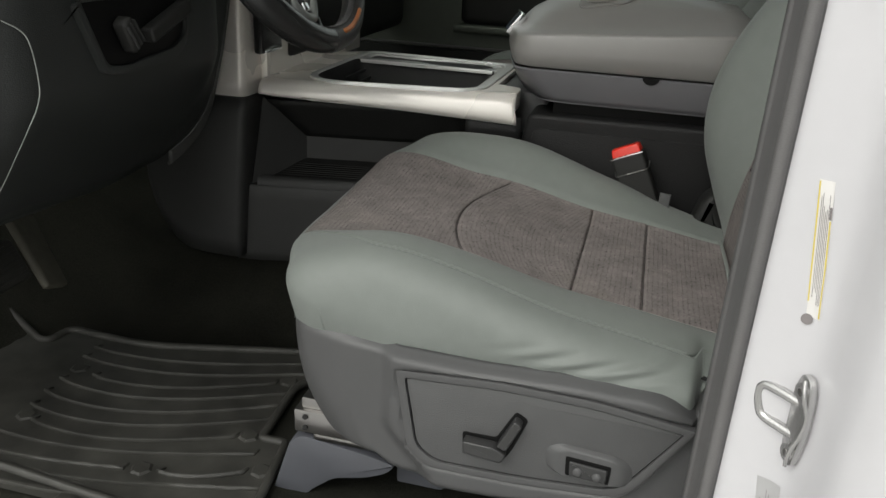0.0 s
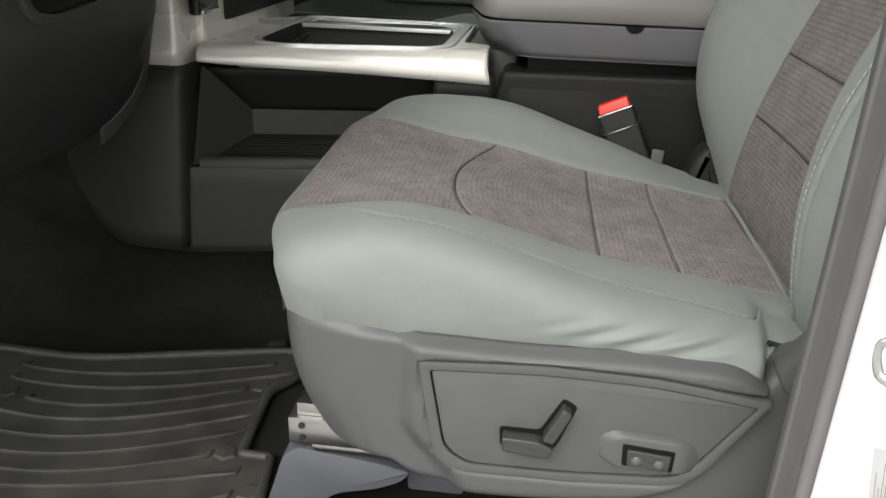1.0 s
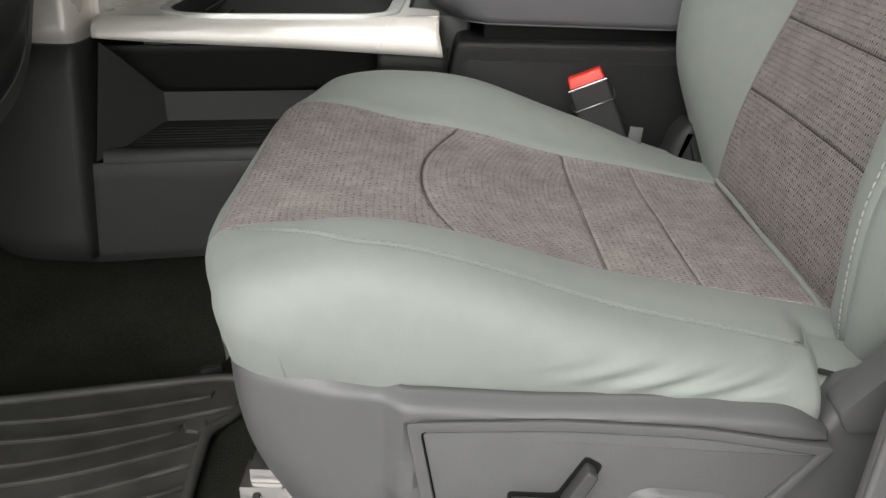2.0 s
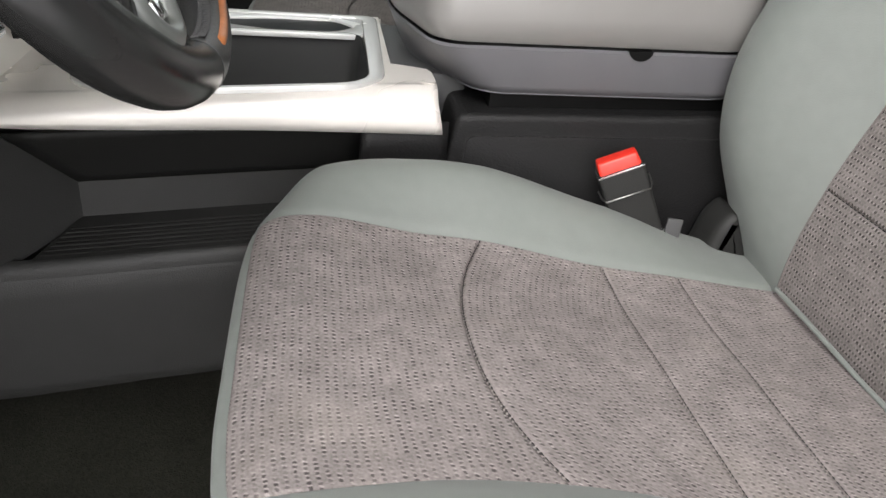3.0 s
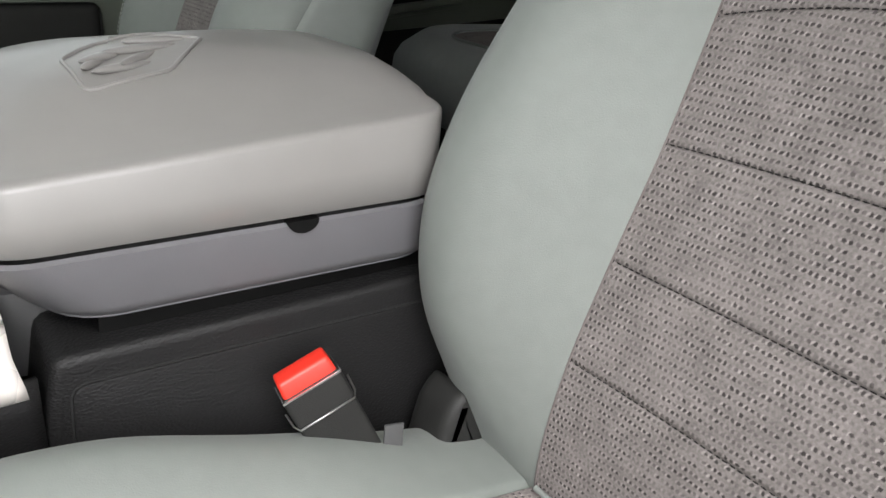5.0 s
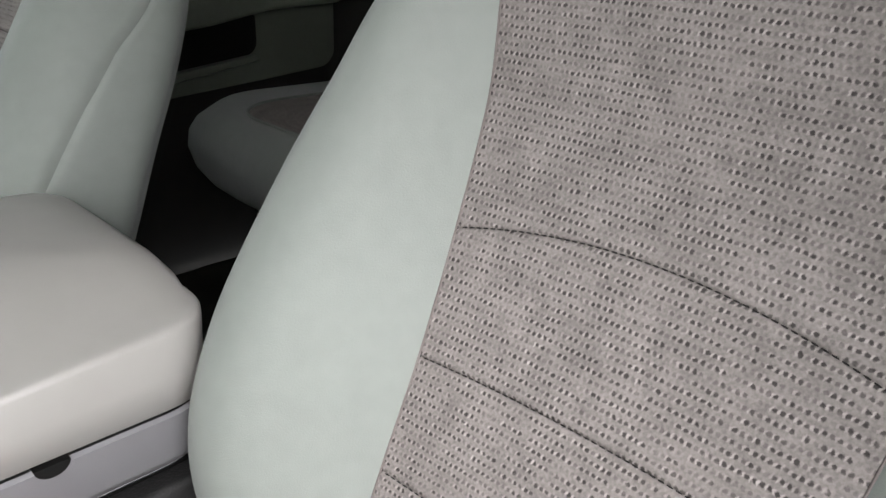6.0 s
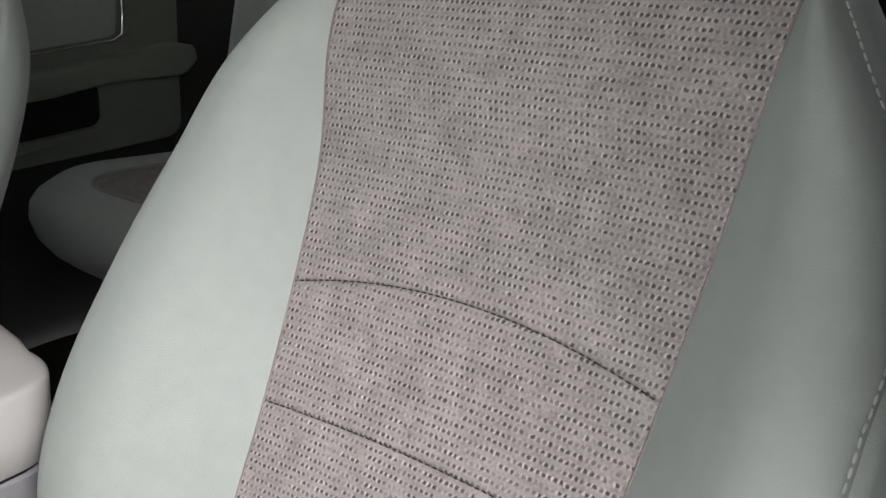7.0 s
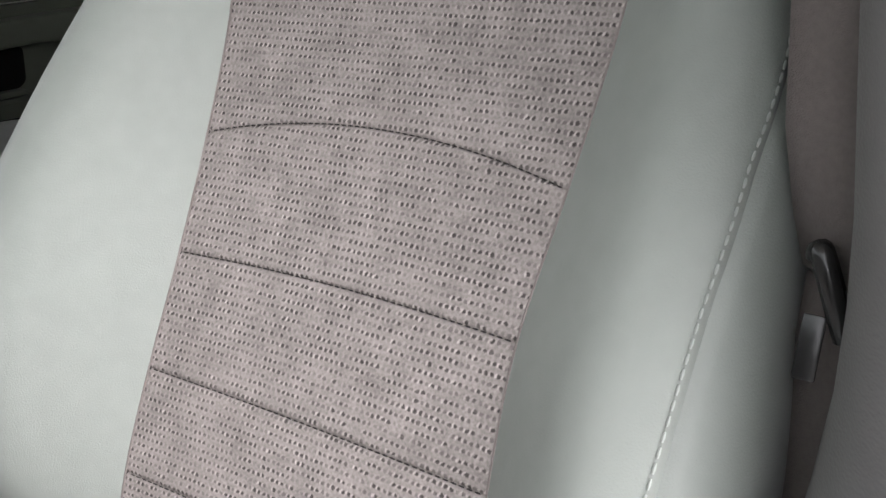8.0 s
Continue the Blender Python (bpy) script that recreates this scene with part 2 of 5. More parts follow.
LABEL_YELLOW = material("label_yellow", (0.66, 0.53, 0.10), 0.5, vary=0.05, bump=0.0)
PRINT = material("faded_label_print", (0.22, 0.20, 0.20), 0.6, vary=0.2, bump=0.0)
WEB = material("belt_webbing", (0.14, 0.12, 0.115), 0.8, vary=0.15, scale=300, bump=0.6, bump_scale=1200)
DOOR_PANEL = pebbled("door_panel", (0.095, 0.106, 0.085), 0.55, 0.0016, 0.4)
# near-black base: the far side's lack of light is put into the colour
DOOR_SHADE = material("door_shade", (0.009, 0.009, 0.008), 0.8, vary=0.2, bump=0.1)
HEADLINER = material("headliner", (0.62, 0.61, 0.58), 0.95, vary=0.08, bump=0.4, bump_scale=600)
CONCRETE = material("concrete", (0.46, 0.455, 0.44), 0.85, vary=0.2, scale=12, big=0.6, bump=0.2, bump_scale=60)
TAG_BLUE = material("latch_lever", (0.10, 0.12, 0.17), 0.12, vary=0.1, bump=0.0, coat=0.5)

# ---- building helpers ----


def thing(name, loc, label, category, group="", kind=""):
    ob = new(name)
    ob.empty_display_size = 0.05
    ob.matrix_basis = Matrix.Translation(loc)
    return tagged(ob, label, category, group, kind)


def hang(ob, parent):
    if parent is not None:
        ob.parent = parent
        if parent.type == "EMPTY":
            ob.matrix_parent_inverse = parent.matrix_basis.inverted()
    return ob


def part(name, bm, mat, parent=None, label="", smooth=True, angle=40):
    """Links a bmesh, in the place's own coordinates, as one mesh object."""
    me = bpy.data.meshes.new(name)
    bmesh.ops.recalc_face_normals(bm, faces=bm.faces)
    bm.to_mesh(me)
    bm.free()
    me.materials.append(mat)
    if smooth:
        me.shade_smooth()
        me.set_sharp_from_angle(angle=radians(angle))
    ob = hang(new(name, me), parent)
    return tagged(ob, label)


def sheet(points, uv=None, wrap=False):
    """A bmesh from an array of points, rows by columns."""
    nu, nv = points.shape[:2]
    bm = bmesh.new()
    vs = [[bm.verts.new(points[i, j]) for j in range(nv)] for i in range(nu)]
    layer = bm.loops.layers.uv.new("UVMap") if uv is not None else None
    for i in range(nu - 1):
        for j in range(nv if wrap else nv - 1):
            k = (j + 1) % nv
            f = bm.faces.new((vs[i][j], vs[i + 1][j], vs[i + 1][k], vs[i][k]))
            if layer:
                for lp, (a, c) in zip(f.loops, ((i, j), (i + 1, j), (i + 1, k), (i, k))):
                    lp[layer].uv = uv[a, c]
    return bm


def arcs(points, axis):
    d = np.linalg.norm(np.diff(points, axis=axis), axis=2)
    pad = np.zeros_like(np.take(d, [0], axis=axis))
    return np.concatenate([pad, np.cumsum(d, axis=axis)], axis=axis)


def patch(name, points, mat, parent, sink=0.003, width=0.006, edges="lrbt", label="", uv0=(0, 0), wave=None, flip=1, rows=None):
    """A padded panel: a sheet of points whose named edges (l r: columns, b t: rows) turn down into the seams."""
    du = np.gradient(points, axis=0)
    dv = np.gradient(points, axis=1)
    nrm = np.cross(du, dv)
    nrm /= np.linalg.norm(nrm, axis=2, keepdims=True) + 1e-12
    nrm *= flip
    a, c = arcs(points, 0), arcs(points, 1)
    far = np.full(points.shape[:2], 9.0)
    for e, d in (("b", a), ("t", a[-1:] - a), ("l", c), ("r", c[:, -1:] - c)):
        if e in edges:
            far = np.minimum(far, d)
    push = -sink * np.exp(-((far / width) ** 2))
    if wave is not None:
        push = push + wave(points) * np.clip(far / 0.02, 0, 1)
    p = points + nrm * push[:, :, None]
    # the weave runs straight across when its rows are given, else along the panel
    uv = np.stack([c - c[:, c.shape[1] // 2][:, None] + uv0[0], (a if rows is None else rows) + uv0[1]], axis=2)
    return part(name, sheet(p, uv), mat, parent, label, angle=80)


def spread(lo, hi, n, edge=0.006, span=1.0):
    """n numbers from lo to hi, closer together at both ends."""
    t = np.linspace(0, 1, n)
    t = 0.5 * t + 0.5 * (0.5 - 0.5 * np.cos(np.pi * t))
    near = t[1] * np.array((0.12, 0.25, 0.4, 0.6))
    t = np.sort(np.r_[t, near, 1 - near])
    return lo + (hi - lo) * t


def tube(name, path, radius, mat, parent, label="", sides=8, closed=False, flat=1.0, build=None):
    """A round bar along a path; radius is a number or one for each point."""
    path = [Vector(p) for p in path]
    n = len(path)
    rad = [float(r) for r in radius] if isinstance(radius, (list, tuple, np.ndarray)) else [float(radius)] * n
    bm = build or bmesh.new()
    rings = []
    side = None
    for i, p in enumerate(path):
        a = path[(i - 1) % n] if closed or i else path[i]
        c = path[(i + 1) % n] if closed or i < n - 1 else path[i]
        d = (c - a).normalized()
        if side is None:
            side = d.orthogonal().normalized()
        side = (side - d * side.dot(d)).normalized()
        up = d.cross(side)
        rings.append([bm.verts.new(p + side * (rad[i] * math.cos(t)) + up * (rad[i] * flat * math.sin(t))) for t in (2 * math.pi * q / sides for q in range(sides))])
    for i in range(n if closed else n - 1):
        r, s = rings[i], rings[(i + 1) % n]
        for j in range(sides):
            k = (j + 1) % sides
            bm.faces.new((r[j], r[k], s[k], s[j]))
    if not closed:
        bm.faces.new(rings[0][::-1])
        bm.faces.new(rings[-1])
    if build:
        return None
    return part(name, bm, mat, parent, label, angle=60)


def rbox(size, bevel=0.003, at=None, seg=2, taper=None):
    """A bevelled box; taper scales its top."""
    bm = bmesh.new()
    bmesh.ops.create_cube(bm, size=1.0)
    for v in bm.verts:
        v.co = Vector((v.co.x * size[0], v.co.y * size[1], v.co.z * size[2]))
        if taper and v.co.z > 0:
            v.co.x *= taper[0]
            v.co.y *= taper[1]
    if bevel:
        bmesh.ops.bevel(bm, geom=list(bm.edges), offset=bevel, segments=seg, profile=0.6, affect="EDGES")
    if at is not None:
        bm.transform(at if isinstance(at, Matrix) else Matrix.Translation(at))
    return bm


def prism(outline, lo, hi, axis="y", bevel=0.002, seg=2):
    """A flat outline given thickness along an axis, with bevelled rims."""
    bm = bmesh.new()

    def place(a, c, h):
        return {"y": (a, h, c), "z": (a, c, h), "x": (h, a, c)}[axis]

    low = [bm.verts.new(place(a, c, lo)) for a, c in outline]
    top = [bm.verts.new(place(a, c, hi)) for a, c in outline]
    n = len(outline)
    bm.faces.new(low[::-1])
    bm.faces.new(top)
    for i in range(n):
        j = (i + 1) % n
        bm.faces.new((low[i], low[j], top[j], top[i]))
    bmesh.ops.recalc_face_normals(bm, faces=bm.faces)
    if bevel:
        rims = [e for e in bm.edges if any(len(f.verts) == n for f in e.link_faces)]
        bmesh.ops.bevel(bm, geom=rims, offset=bevel, segments=seg, profile=0.6, affect="EDGES")
    return bm


def rounded(corners, radius, steps=5):
    """An outline with its corners rounded."""
    out = []
    n = len(corners)
    for i in range(n):
        p, a, c = Vector(corners[i]), Vector(corners[i - 1]), Vector(corners[(i + 1) % n])
        r = radius[i] if isinstance(radius, (list, tuple)) else radius
        u, w = (a - p), (c - p)
        r = min(r, 0.45 * u.length, 0.45 * w.length)
        s, e = p + u.normalized() * r, p + w.normalized() * r
        for t in np.linspace(0, 1, steps):
            t = float(t)
            q = s * (1 - t) ** 2 + p * (2 * t * (1 - t)) + e * t * t
            out.append((q.x, q.y))
    return out


def ring_frame(outer, inner, lo, hi, bevel=0.002, axis="z"):
    """A frame between two outlines of as many points."""
    bm = bmesh.new()

    def place(a, c, h):
        return {"y": (a, h, c), "z": (a, c, h), "x": (h, a, c)}[axis]

    loops = [[bm.verts.new(place(a, c, h)) for a, c in o] for o, h in ((outer, lo), (outer, hi), (inner, hi), (inner, lo))]
    n = len(outer)
    for r in range(4):
        s = (r + 1) % 4
        for i in range(n):
            j = (i + 1) % n
            bm.faces.new((loops[r][i], loops[r][j], loops[s][j], loops[s][i]))
    bmesh.ops.recalc_face_normals(bm, faces=bm.faces)
    if bevel:
        top = {v for o in (loops[1], loops[2]) for v in o}
        rims = [e for e in bm.edges if e.verts[0] in top and e.verts[1] in top and abs(sum(f.normal[{"x": 0, "y": 1, "z": 2}[axis]] for f in e.link_faces)) < 1.5]
        bmesh.ops.bevel(bm, geom=rims, offset=bevel, segments=2, profile=0.6, affect="EDGES")
    return bm


def dense(outline, step=0.012):
    """An outline with points added along its long edges."""
    out = []
    for k in range(len(outline)):
        p, q = Vector(outline[k]), Vector(outline[(k + 1) % len(outline)])
        n = max(1, int((q - p).length / step))
        out += [tuple(p.lerp(q, i / n)) for i in range(n)]
    return out


def curve(xs, ys):
    """A smooth function through given points."""
    xs, ys = np.array(xs, float), np.array(ys, float)
    m = np.gradient(ys, xs)

    def f(x):
        x = np.clip(x, xs[0], xs[-1])
        i = np.clip(np.searchsorted(xs, x, side="right") - 1, 0, len(xs) - 2)
        h = xs[i + 1] - xs[i]
        t = (x - xs[i]) / h
        return (2 * t**3 - 3 * t**2 + 1) * ys[i] + (t**3 - 2 * t**2 + t) * h * m[i] + (3 * t**2 - 2 * t**3) * ys[i + 1] + (t**3 - t**2) * h * m[i + 1]

    return f


def ease(x, lo, hi):
    t = np.clip((x - lo) / (hi - lo), 0, 1)
    return t * t * (3 - 2 * t)

# ---- seats ----
MID = 0.045  # the driver's seat's middle line

cushion_height = curve((-0.14, -0.06, 0.0, 0.07, 0.19, 0.27, 0.38, 0.44), (0.276, 0.286, 0.2875, 0.280, 0.2535, 0.2425, 0.226, 0.220))
outer_rise = curve((-0.14, -0.08, 0.0, 0.1, 0.2, 0.32, 0.44), (0.010, 0.016, 0.030, 0.026, 0.020, 0.014, 0.008))
inner_rise = curve((-0.14, -0.10, -0.05, 0.0, 0.08, 0.16, 0.22, 0.31, 0.40, 0.44), (-0.022, -0.004, 0.020, 0.038, 0.046, 0.040, 0.030, 0.010, 0.0, 0.0))
outer_corner = curve((0.0, 0.3, 0.5, 0.64, 0.77, 0.83, 0.88, 0.92, 0.96), (0.0, 0.0019, 0.0089, 0.0202, 0.0348, 0.0377, 0.0378, 0.0375, 0.0367))
CUSHION_L, CUSHION_R = -0.237, 0.308


def cushion_point(u, v, drop=0.0):
    """u: from the front's foot over the front edge to the rear; v: from the outer foot across to the inner foot."""
    u, v = np.broadcast_arrays(np.asarray(u, float), np.asarray(v, float))
    th = -0.3 + np.clip(u / 0.15, 0, 1) * (np.pi / 2 + 0.3)
    dx = np.where(u < 0.15, 0.030 * (1 - np.cos(th)), 0.030 + (u - 0.15) / 0.85 * 0.520)
    po = -0.5 + np.clip(v / 0.2, 0, 1) * (np.pi / 2 + 0.5)
    pi = -0.5 + np.clip((1 - v) / 0.2, 0, 1) * (np.pi / 2 + 0.5)
    y = np.where(v < 0.2, CUSHION_L + 0.045 * (1 - np.cos(po)), np.where(v > 0.8, CUSHION_R - 0.045 * (1 - np.cos(pi)), CUSHION_L + 0.045 + (v - 0.2) / 0.6 * (CUSHION_R - CUSHION_L - 0.09)))
    off = (y - MID + 0.015) / 0.285
    corner = np.where(off < 0, outer_corner(np.abs(off)), 0.075 * np.abs(off) ** 4.5)
    corner = corner + np.where(v < 0.2, 0.053 * (1 - np.sin(np.clip(po, 0, np.pi / 2))), 0)
    x = -0.1365 + corner * (1 - ease(u, 0.15, 0.42)) + dx
    h = cushion_height(x)
    h = h + outer_rise(x) * np.sin(np.pi / 2 * np.clip((-y - 0.110) / 0.073, 0, 1)) + inner_rise(x) * ease(y, 0.18, 0.262)
    h = h + 0.026 * ease(y, -0.03, 0.22) * ease(-x, -0.03, 0.10)
    h = h + 0.008 * (1 - ease(y, 0.02, 0.15)) * ease(y, -0.21, -0.12)
    h = h - 0.006 * np.cos(np.clip((y - MID) / 0.15, -1, 1) * np.pi / 2)
    mid = np.interp(x, (-0.14, 0.0, 0.32, 0.44), (0.268, 0.256, 0.216, 0.200))
    up = (np.clip(np.sin(th), 0, 1) * np.clip(np.sin(po), 0, 1) * np.clip(np.sin(pi), 0, 1)) ** 0.78
    low, out = np.clip(-1.75 * np.sin(th), 0, 9), np.clip(-1.5 * np.minimum(np.sin(po), np.sin(pi)), 0, 9)
    down = -np.maximum(low, out)
    tuck = 0.012 * np.maximum(-down, 0) + 0.022 * np.maximum(-down, 0) ** 2 * (1 - ease(u, 0.0, 0.35))
    x = x + np.where(u < 0.15, 0.012 * np.clip(-np.sin(th), 0, 1), 0)
    y = y + np.where(v < 0.2, tuck, np.where(v > 0.8, -tuck, 0))
    return np.stack([x, y, mid + (h - mid) * up + 0.100 * down - drop], axis=-1)


def cushion_u(x):
    return 0.15 + (x + 0.138 - 0.030) / 0.520 * 0.85


def cushion_v(y):
    return 0.2 + (y - CUSHION_L - 0.045) / (CUSHION_R - CUSHION_L - 0.09) * 0.6


back_x = curve((0.16, 0.25, 0.342, 0.42, 0.5, 0.585, 0.664, 0.787, 0.86), (0.385, 0.380, 0.393, 0.416, 0.447, 0.487, 0.520, 0.552, 0.60))
back_insert = curve((0.16, 0.25, 0.342, 0.42, 0.5, 0.585, 0.664, 0.79, 0.86), (0.15, 0.148, 0.142, 0.136, 0.133, 0.140, 0.147, 0.158, 0.16))
back_bulge = curve((0.16, 0.20, 0.27, 0.36, 0.43, 0.5, 0.6, 0.7, 0.78, 0.86), (0.0, 0.004, 0.032, 0.066, 0.082, 0.085, 0.074, 0.05, 0.03, 0.0))
back_half = curve((0.16, 0.2, 0.27, 0.36, 0.45, 0.55, 0.62, 0.68, 0.74, 0.79, 0.83, 0.86), (0.20, 0.215, 0.250, 0.272, 0.278, 0.275, 0.270, 0.258, 0.242, 0.218, 0.19, 0.17))
inner_half = curve((0.17, 0.22, 0.28, 0.35, 0.42, 0.50, 0.58, 0.66, 0.73, 0.78, 0.82, 0.86), (0.214, 0.241, 0.277, 0.299, 0.308, 0.306, 0.297, 0.279, 0.251, 0.216, 0.185, 0.165))
inner_bulge = curve((0.17, 0.22, 0.28, 0.35, 0.42, 0.50, 0.58, 0.66, 0.73, 0.78, 0.82, 0.86), (-0.008, -0.004, 0.022, 0.058, 0.081, 0.088, 0.080, 0.063, 0.041, 0.022, 0.006, 0.0))
BACK_MID = 0.040
OUTER_MORE = 0.008
BACK_TOP = 0.835


def back_profile(z, wide=0.0):
    """Half of the backrest's outline at a height: steps (across, forward) from the insert's edge round to the rear."""
    w = back_insert(z) + wide
    if wide > 0:
        p, h = 0.78 * back_bulge(z), back_half(z) - 0.022 * ease(z, 0.66, 0.80)
    else:
        p, h = inner_bulge(z), inner_half(z)
    h = np.maximum(h, w + 0.012)
    g = h - w
    return np.array([(w, 0), (w + 0.20 * g, 0.45 * p), (w + 0.40 * g, 0.85 * p), (w + 0.58 * g, p), (w + 0.80 * g, 0.90 * p), (h, 0.45 * p - 0.006), (h + 0.012, -0.045), (h + 0.006, -0.082), (h - 0.02, -0.108)])


def smooth_line(pts, n):
    """n points along a smooth line through a few."""
    t = np.linspace(0, len(pts) - 1, n)
    k = np.arange(len(pts))
    return np.stack([curve(k, pts[:, i])(t) for i in range(pts.shape[1])], axis=1)


def back_rows(zs, side, lo, hi, n):
    """Rows of points of one bolster between two steps of its outline."""
    rows = []
    for z in zs:
        line = smooth_line(back_profile(min(z, 0.858), OUTER_MORE if side < 0 else 0.0), 8 * 12 + 1)
        t = np.linspace(lo, hi, n)
        a = np.interp(t, np.linspace(0, 8, len(line)), line[:, 0])
        f = np.interp(t, np.linspace(0, 8, len(line)), line[:, 1])
        top = 0.10 * ease(z, 0.76, 0.90) ** 1.5
        rows.append(np.stack([back_x(z) - f + top * 0.2, BACK_MID + side * a, np.full(n, z)], axis=1))
    return np.array(rows)


def back_face(z, s):
    """The insert's surface: z height, s from -1 (outer edge) to 1 (inner edge)."""
    z, s = np.broadcast_arrays(np.asarray(z, float), np.asarray(s, float))
    x = back_x(z) + 0.006 * (1 - s * s)
    return np.stack([x, BACK_MID + s * (back_insert(z) + np.where(s < 0, OUTER_MORE, 0.0)), z], axis=-1)


def wrinkles(p):
    """Slack folds low on the cushion's outer side, towards the rear."""
    x, z = p[:, :, 0], p[:, :, 2]
    amount = ease(x, 0.10, 0.22) * (1 - ease(x, 0.28, 0.325)) * (1 - ease(z, 0.240, 0.278)) * ease(z, 0.222, 0.238)
    fold = np.sin(330 * (z - 0.30 * x) + 1.5 * np.sin(17 * x)) + 0.5 * np.sin(520 * (z - 0.22 * x) + 1)
    soft = 0.0012 * np.sin(26 * x + 60 * z) * (1 - ease(z, 0.28, 0.31))
    return 0.0019 * amount * fold + soft


def stitches(name, line, mat, parent, length=0.0048, gap=0.0022, radius=0.0007, label=""):
    """A row of single thread stitches along a line."""
    line = np.array(line)
    d = np.r_[0, np.cumsum(np.linalg.norm(np.diff(line, axis=0), axis=1))]
    bm = bmesh.new()
    for s in np.arange(0.004, d[-1] - length, length + gap):
        ends = [[np.interp(q, d, line[:, i]) for i in range(3)] for q in (s, s + length / 2, s + length)]
        tube("", ends, [radius * 0.6, radius, radius * 0.6], mat, None, sides=5, build=bm)
    return part(name, bm, mat, parent, label)


def front_seat(label, shift, flip, side_cover, recline=0.0):
    """A front seat: cushion, backrest, side cover. shift: metres from the driver's seat; flip: -1 mirrors it."""
    seat = thing("front_seat", (0.1 + shift[0], MID + shift[1], 0.0), label, "car seat", "front seats")

    def put(p):
        q = np.array(p, float)
        q[..., 1] = MID + flip * (q[..., 1] - MID)
        return q + np.array(shift)

    # dark sheet below the panels, so the seams read as shaded
    core = cushion_point(np.linspace(0.10, 1, 30)[:, None], np.linspace(0.17, 0.84, 44)[None], 0.016)
    core[:, :, 0] += 0.012
    pad = part("cushion_core", sheet(put(core)), SEAM, seat, "dark cushion core for the shade in its seams")
    # cushion panels between the seams
    vo, vi = cushion_v(-0.113), cushion_v(0.195)

    def arc(v):
        t = (v - vo) / (vi - vo) * 2 - 1
        return cushion_u(0.038 + 0.036 * np.abs(t) ** 2.2)

    lines = [lambda v: 0.082 + 0 * v, arc, lambda v: cushion_u(0.194) + 0 * v, lambda v: cushion_u(0.272) + 0 * v, lambda v: cushion_u(0.425) + 0 * v]
    for k in range(4):
        vs = spread(vo, vi, 44)
        ts = spread(0, 1, 34)
        us = np.array([[lines[k](v) + t * (lines[k + 1](v) - lines[k](v)) for v in vs] for t in ts])
        patch("fabric_panel", put(cushion_point(us, vs[None] + 0 * us)), FABRIC_WORN_LIT, pad, sink=0.003, width=0.0016, flip=flip, uv0=(0.0, 0.13 * k))
    for k in (1, 2, 3):
        vs = np.linspace(vo, vi, 90)
        line = cushion_point(np.array([lines[k](v) for v in vs]), vs) - np.array((0, 0, 0.0004))
        stitches("seam_stitching", put(line), SEAM, pad, length=0.0034, gap=0.0014, radius=0.0005)

    def seam_v(u):
        """The side seam: it leaves the fabric's front corner and runs back along the edge."""
        return 0.194 + (vo - 0.006 - 0.194) * (1 - ease(u, 0.082, 0.34)) ** 1.3

    us = spread(0.0, 1, 120)[:, None]
    way = spread(0, 1, 26)[None]
    roll = cushion_point(us, seam_v(us) + (vo - seam_v(us)) * way)
    end = ease(us, 0.845, 0.885) * (1 - way) ** 1.5
    roll[:, :, 1] += 0.030 * end
    roll[:, :, 2] -= 0.012 * end
    rear_side = cushion_point(us * 0.14 + 0.86, 0.02 + (0.194 - 0.02) * spread(0, 1, 20)[None])
    rear_side[:, :, 1] += 0.028
    rear_side[:, :, 2] -= 0.004
    part("rear_side", sheet(put(rear_side)), CLOTH_DARK, pad)
    patch("outer_bolster", put(roll), CLOTH, pad, sink=0.0010, width=0.0018, edges="lr", flip=flip)
    ub = us * 0.875
    band = cushion_point(ub, 0.02 + (seam_v(ub) - 0.02) * spread(0, 1, 44)[None])
    band[:, :, 1] += 0.030 * ease(ub, 0.845, 0.875) ** 2.5
    patch("lower_band", put(band), CLOTH_DARK, pad, sink=0.0010, width=0.0018, edges="r", wave=wrinkles, flip=flip)
    patch("inner_bolster", put(cushion_point(spread(0.0, 1, 90)[:, None], spread(vi, 0.985, 44)[None])), CLOTH, pad, sink=0.004, width=0.005, edges="l", flip=flip)
    patch("front_band", put(cushion_point(spread(0, 0.082, 16)[:, None], spread(vo, vi, 40)[None])), CLOTH_DARK, pad, sink=0.003, width=0.004, edges="t", flip=flip)
    for v in (-0.0052, 0.0052):
        way = np.linspace(0.12, 0.86, 160)
        line = cushion_point(way, seam_v(way) + v) + np.array((0, 0, 0.0001))
        stitches("stitching", put(line), THREAD_DARK, pad, radius=0.0005)
    # backrest
    shift = (shift[0] + recline, shift[1], shift[2])
    # dark core behind the panels paints shade into the backrest's seams
    core_z = np.linspace(0.17, BACK_TOP, 36)
    ring = []
    for z in core_z:
        k = 0.90
        half = smooth_line(back_profile(z), 30)
        one = np.stack([back_x(z) - 0.5 * half[:, 1] + 0.022, BACK_MID + k * half[:, 0], np.full(30, z)], axis=1)
        two = one.copy()
        two[:, 1] = 2 * BACK_MID - two[:, 1]
        ring.append(np.concatenate([one, two[::-1]]))
    core = part("backrest_core", sheet(put(np.array(ring)), wrap=True), SEAM, seat, "dark backrest core for the shade in its seams")
    seams = [(0.185, 0.0), (0.342, -0.001), (0.42, -0.002), (0.502, 0.002), (0.585, 0.017), (0.822, 0.004)]
    ss = spread(-1, 1, 46)
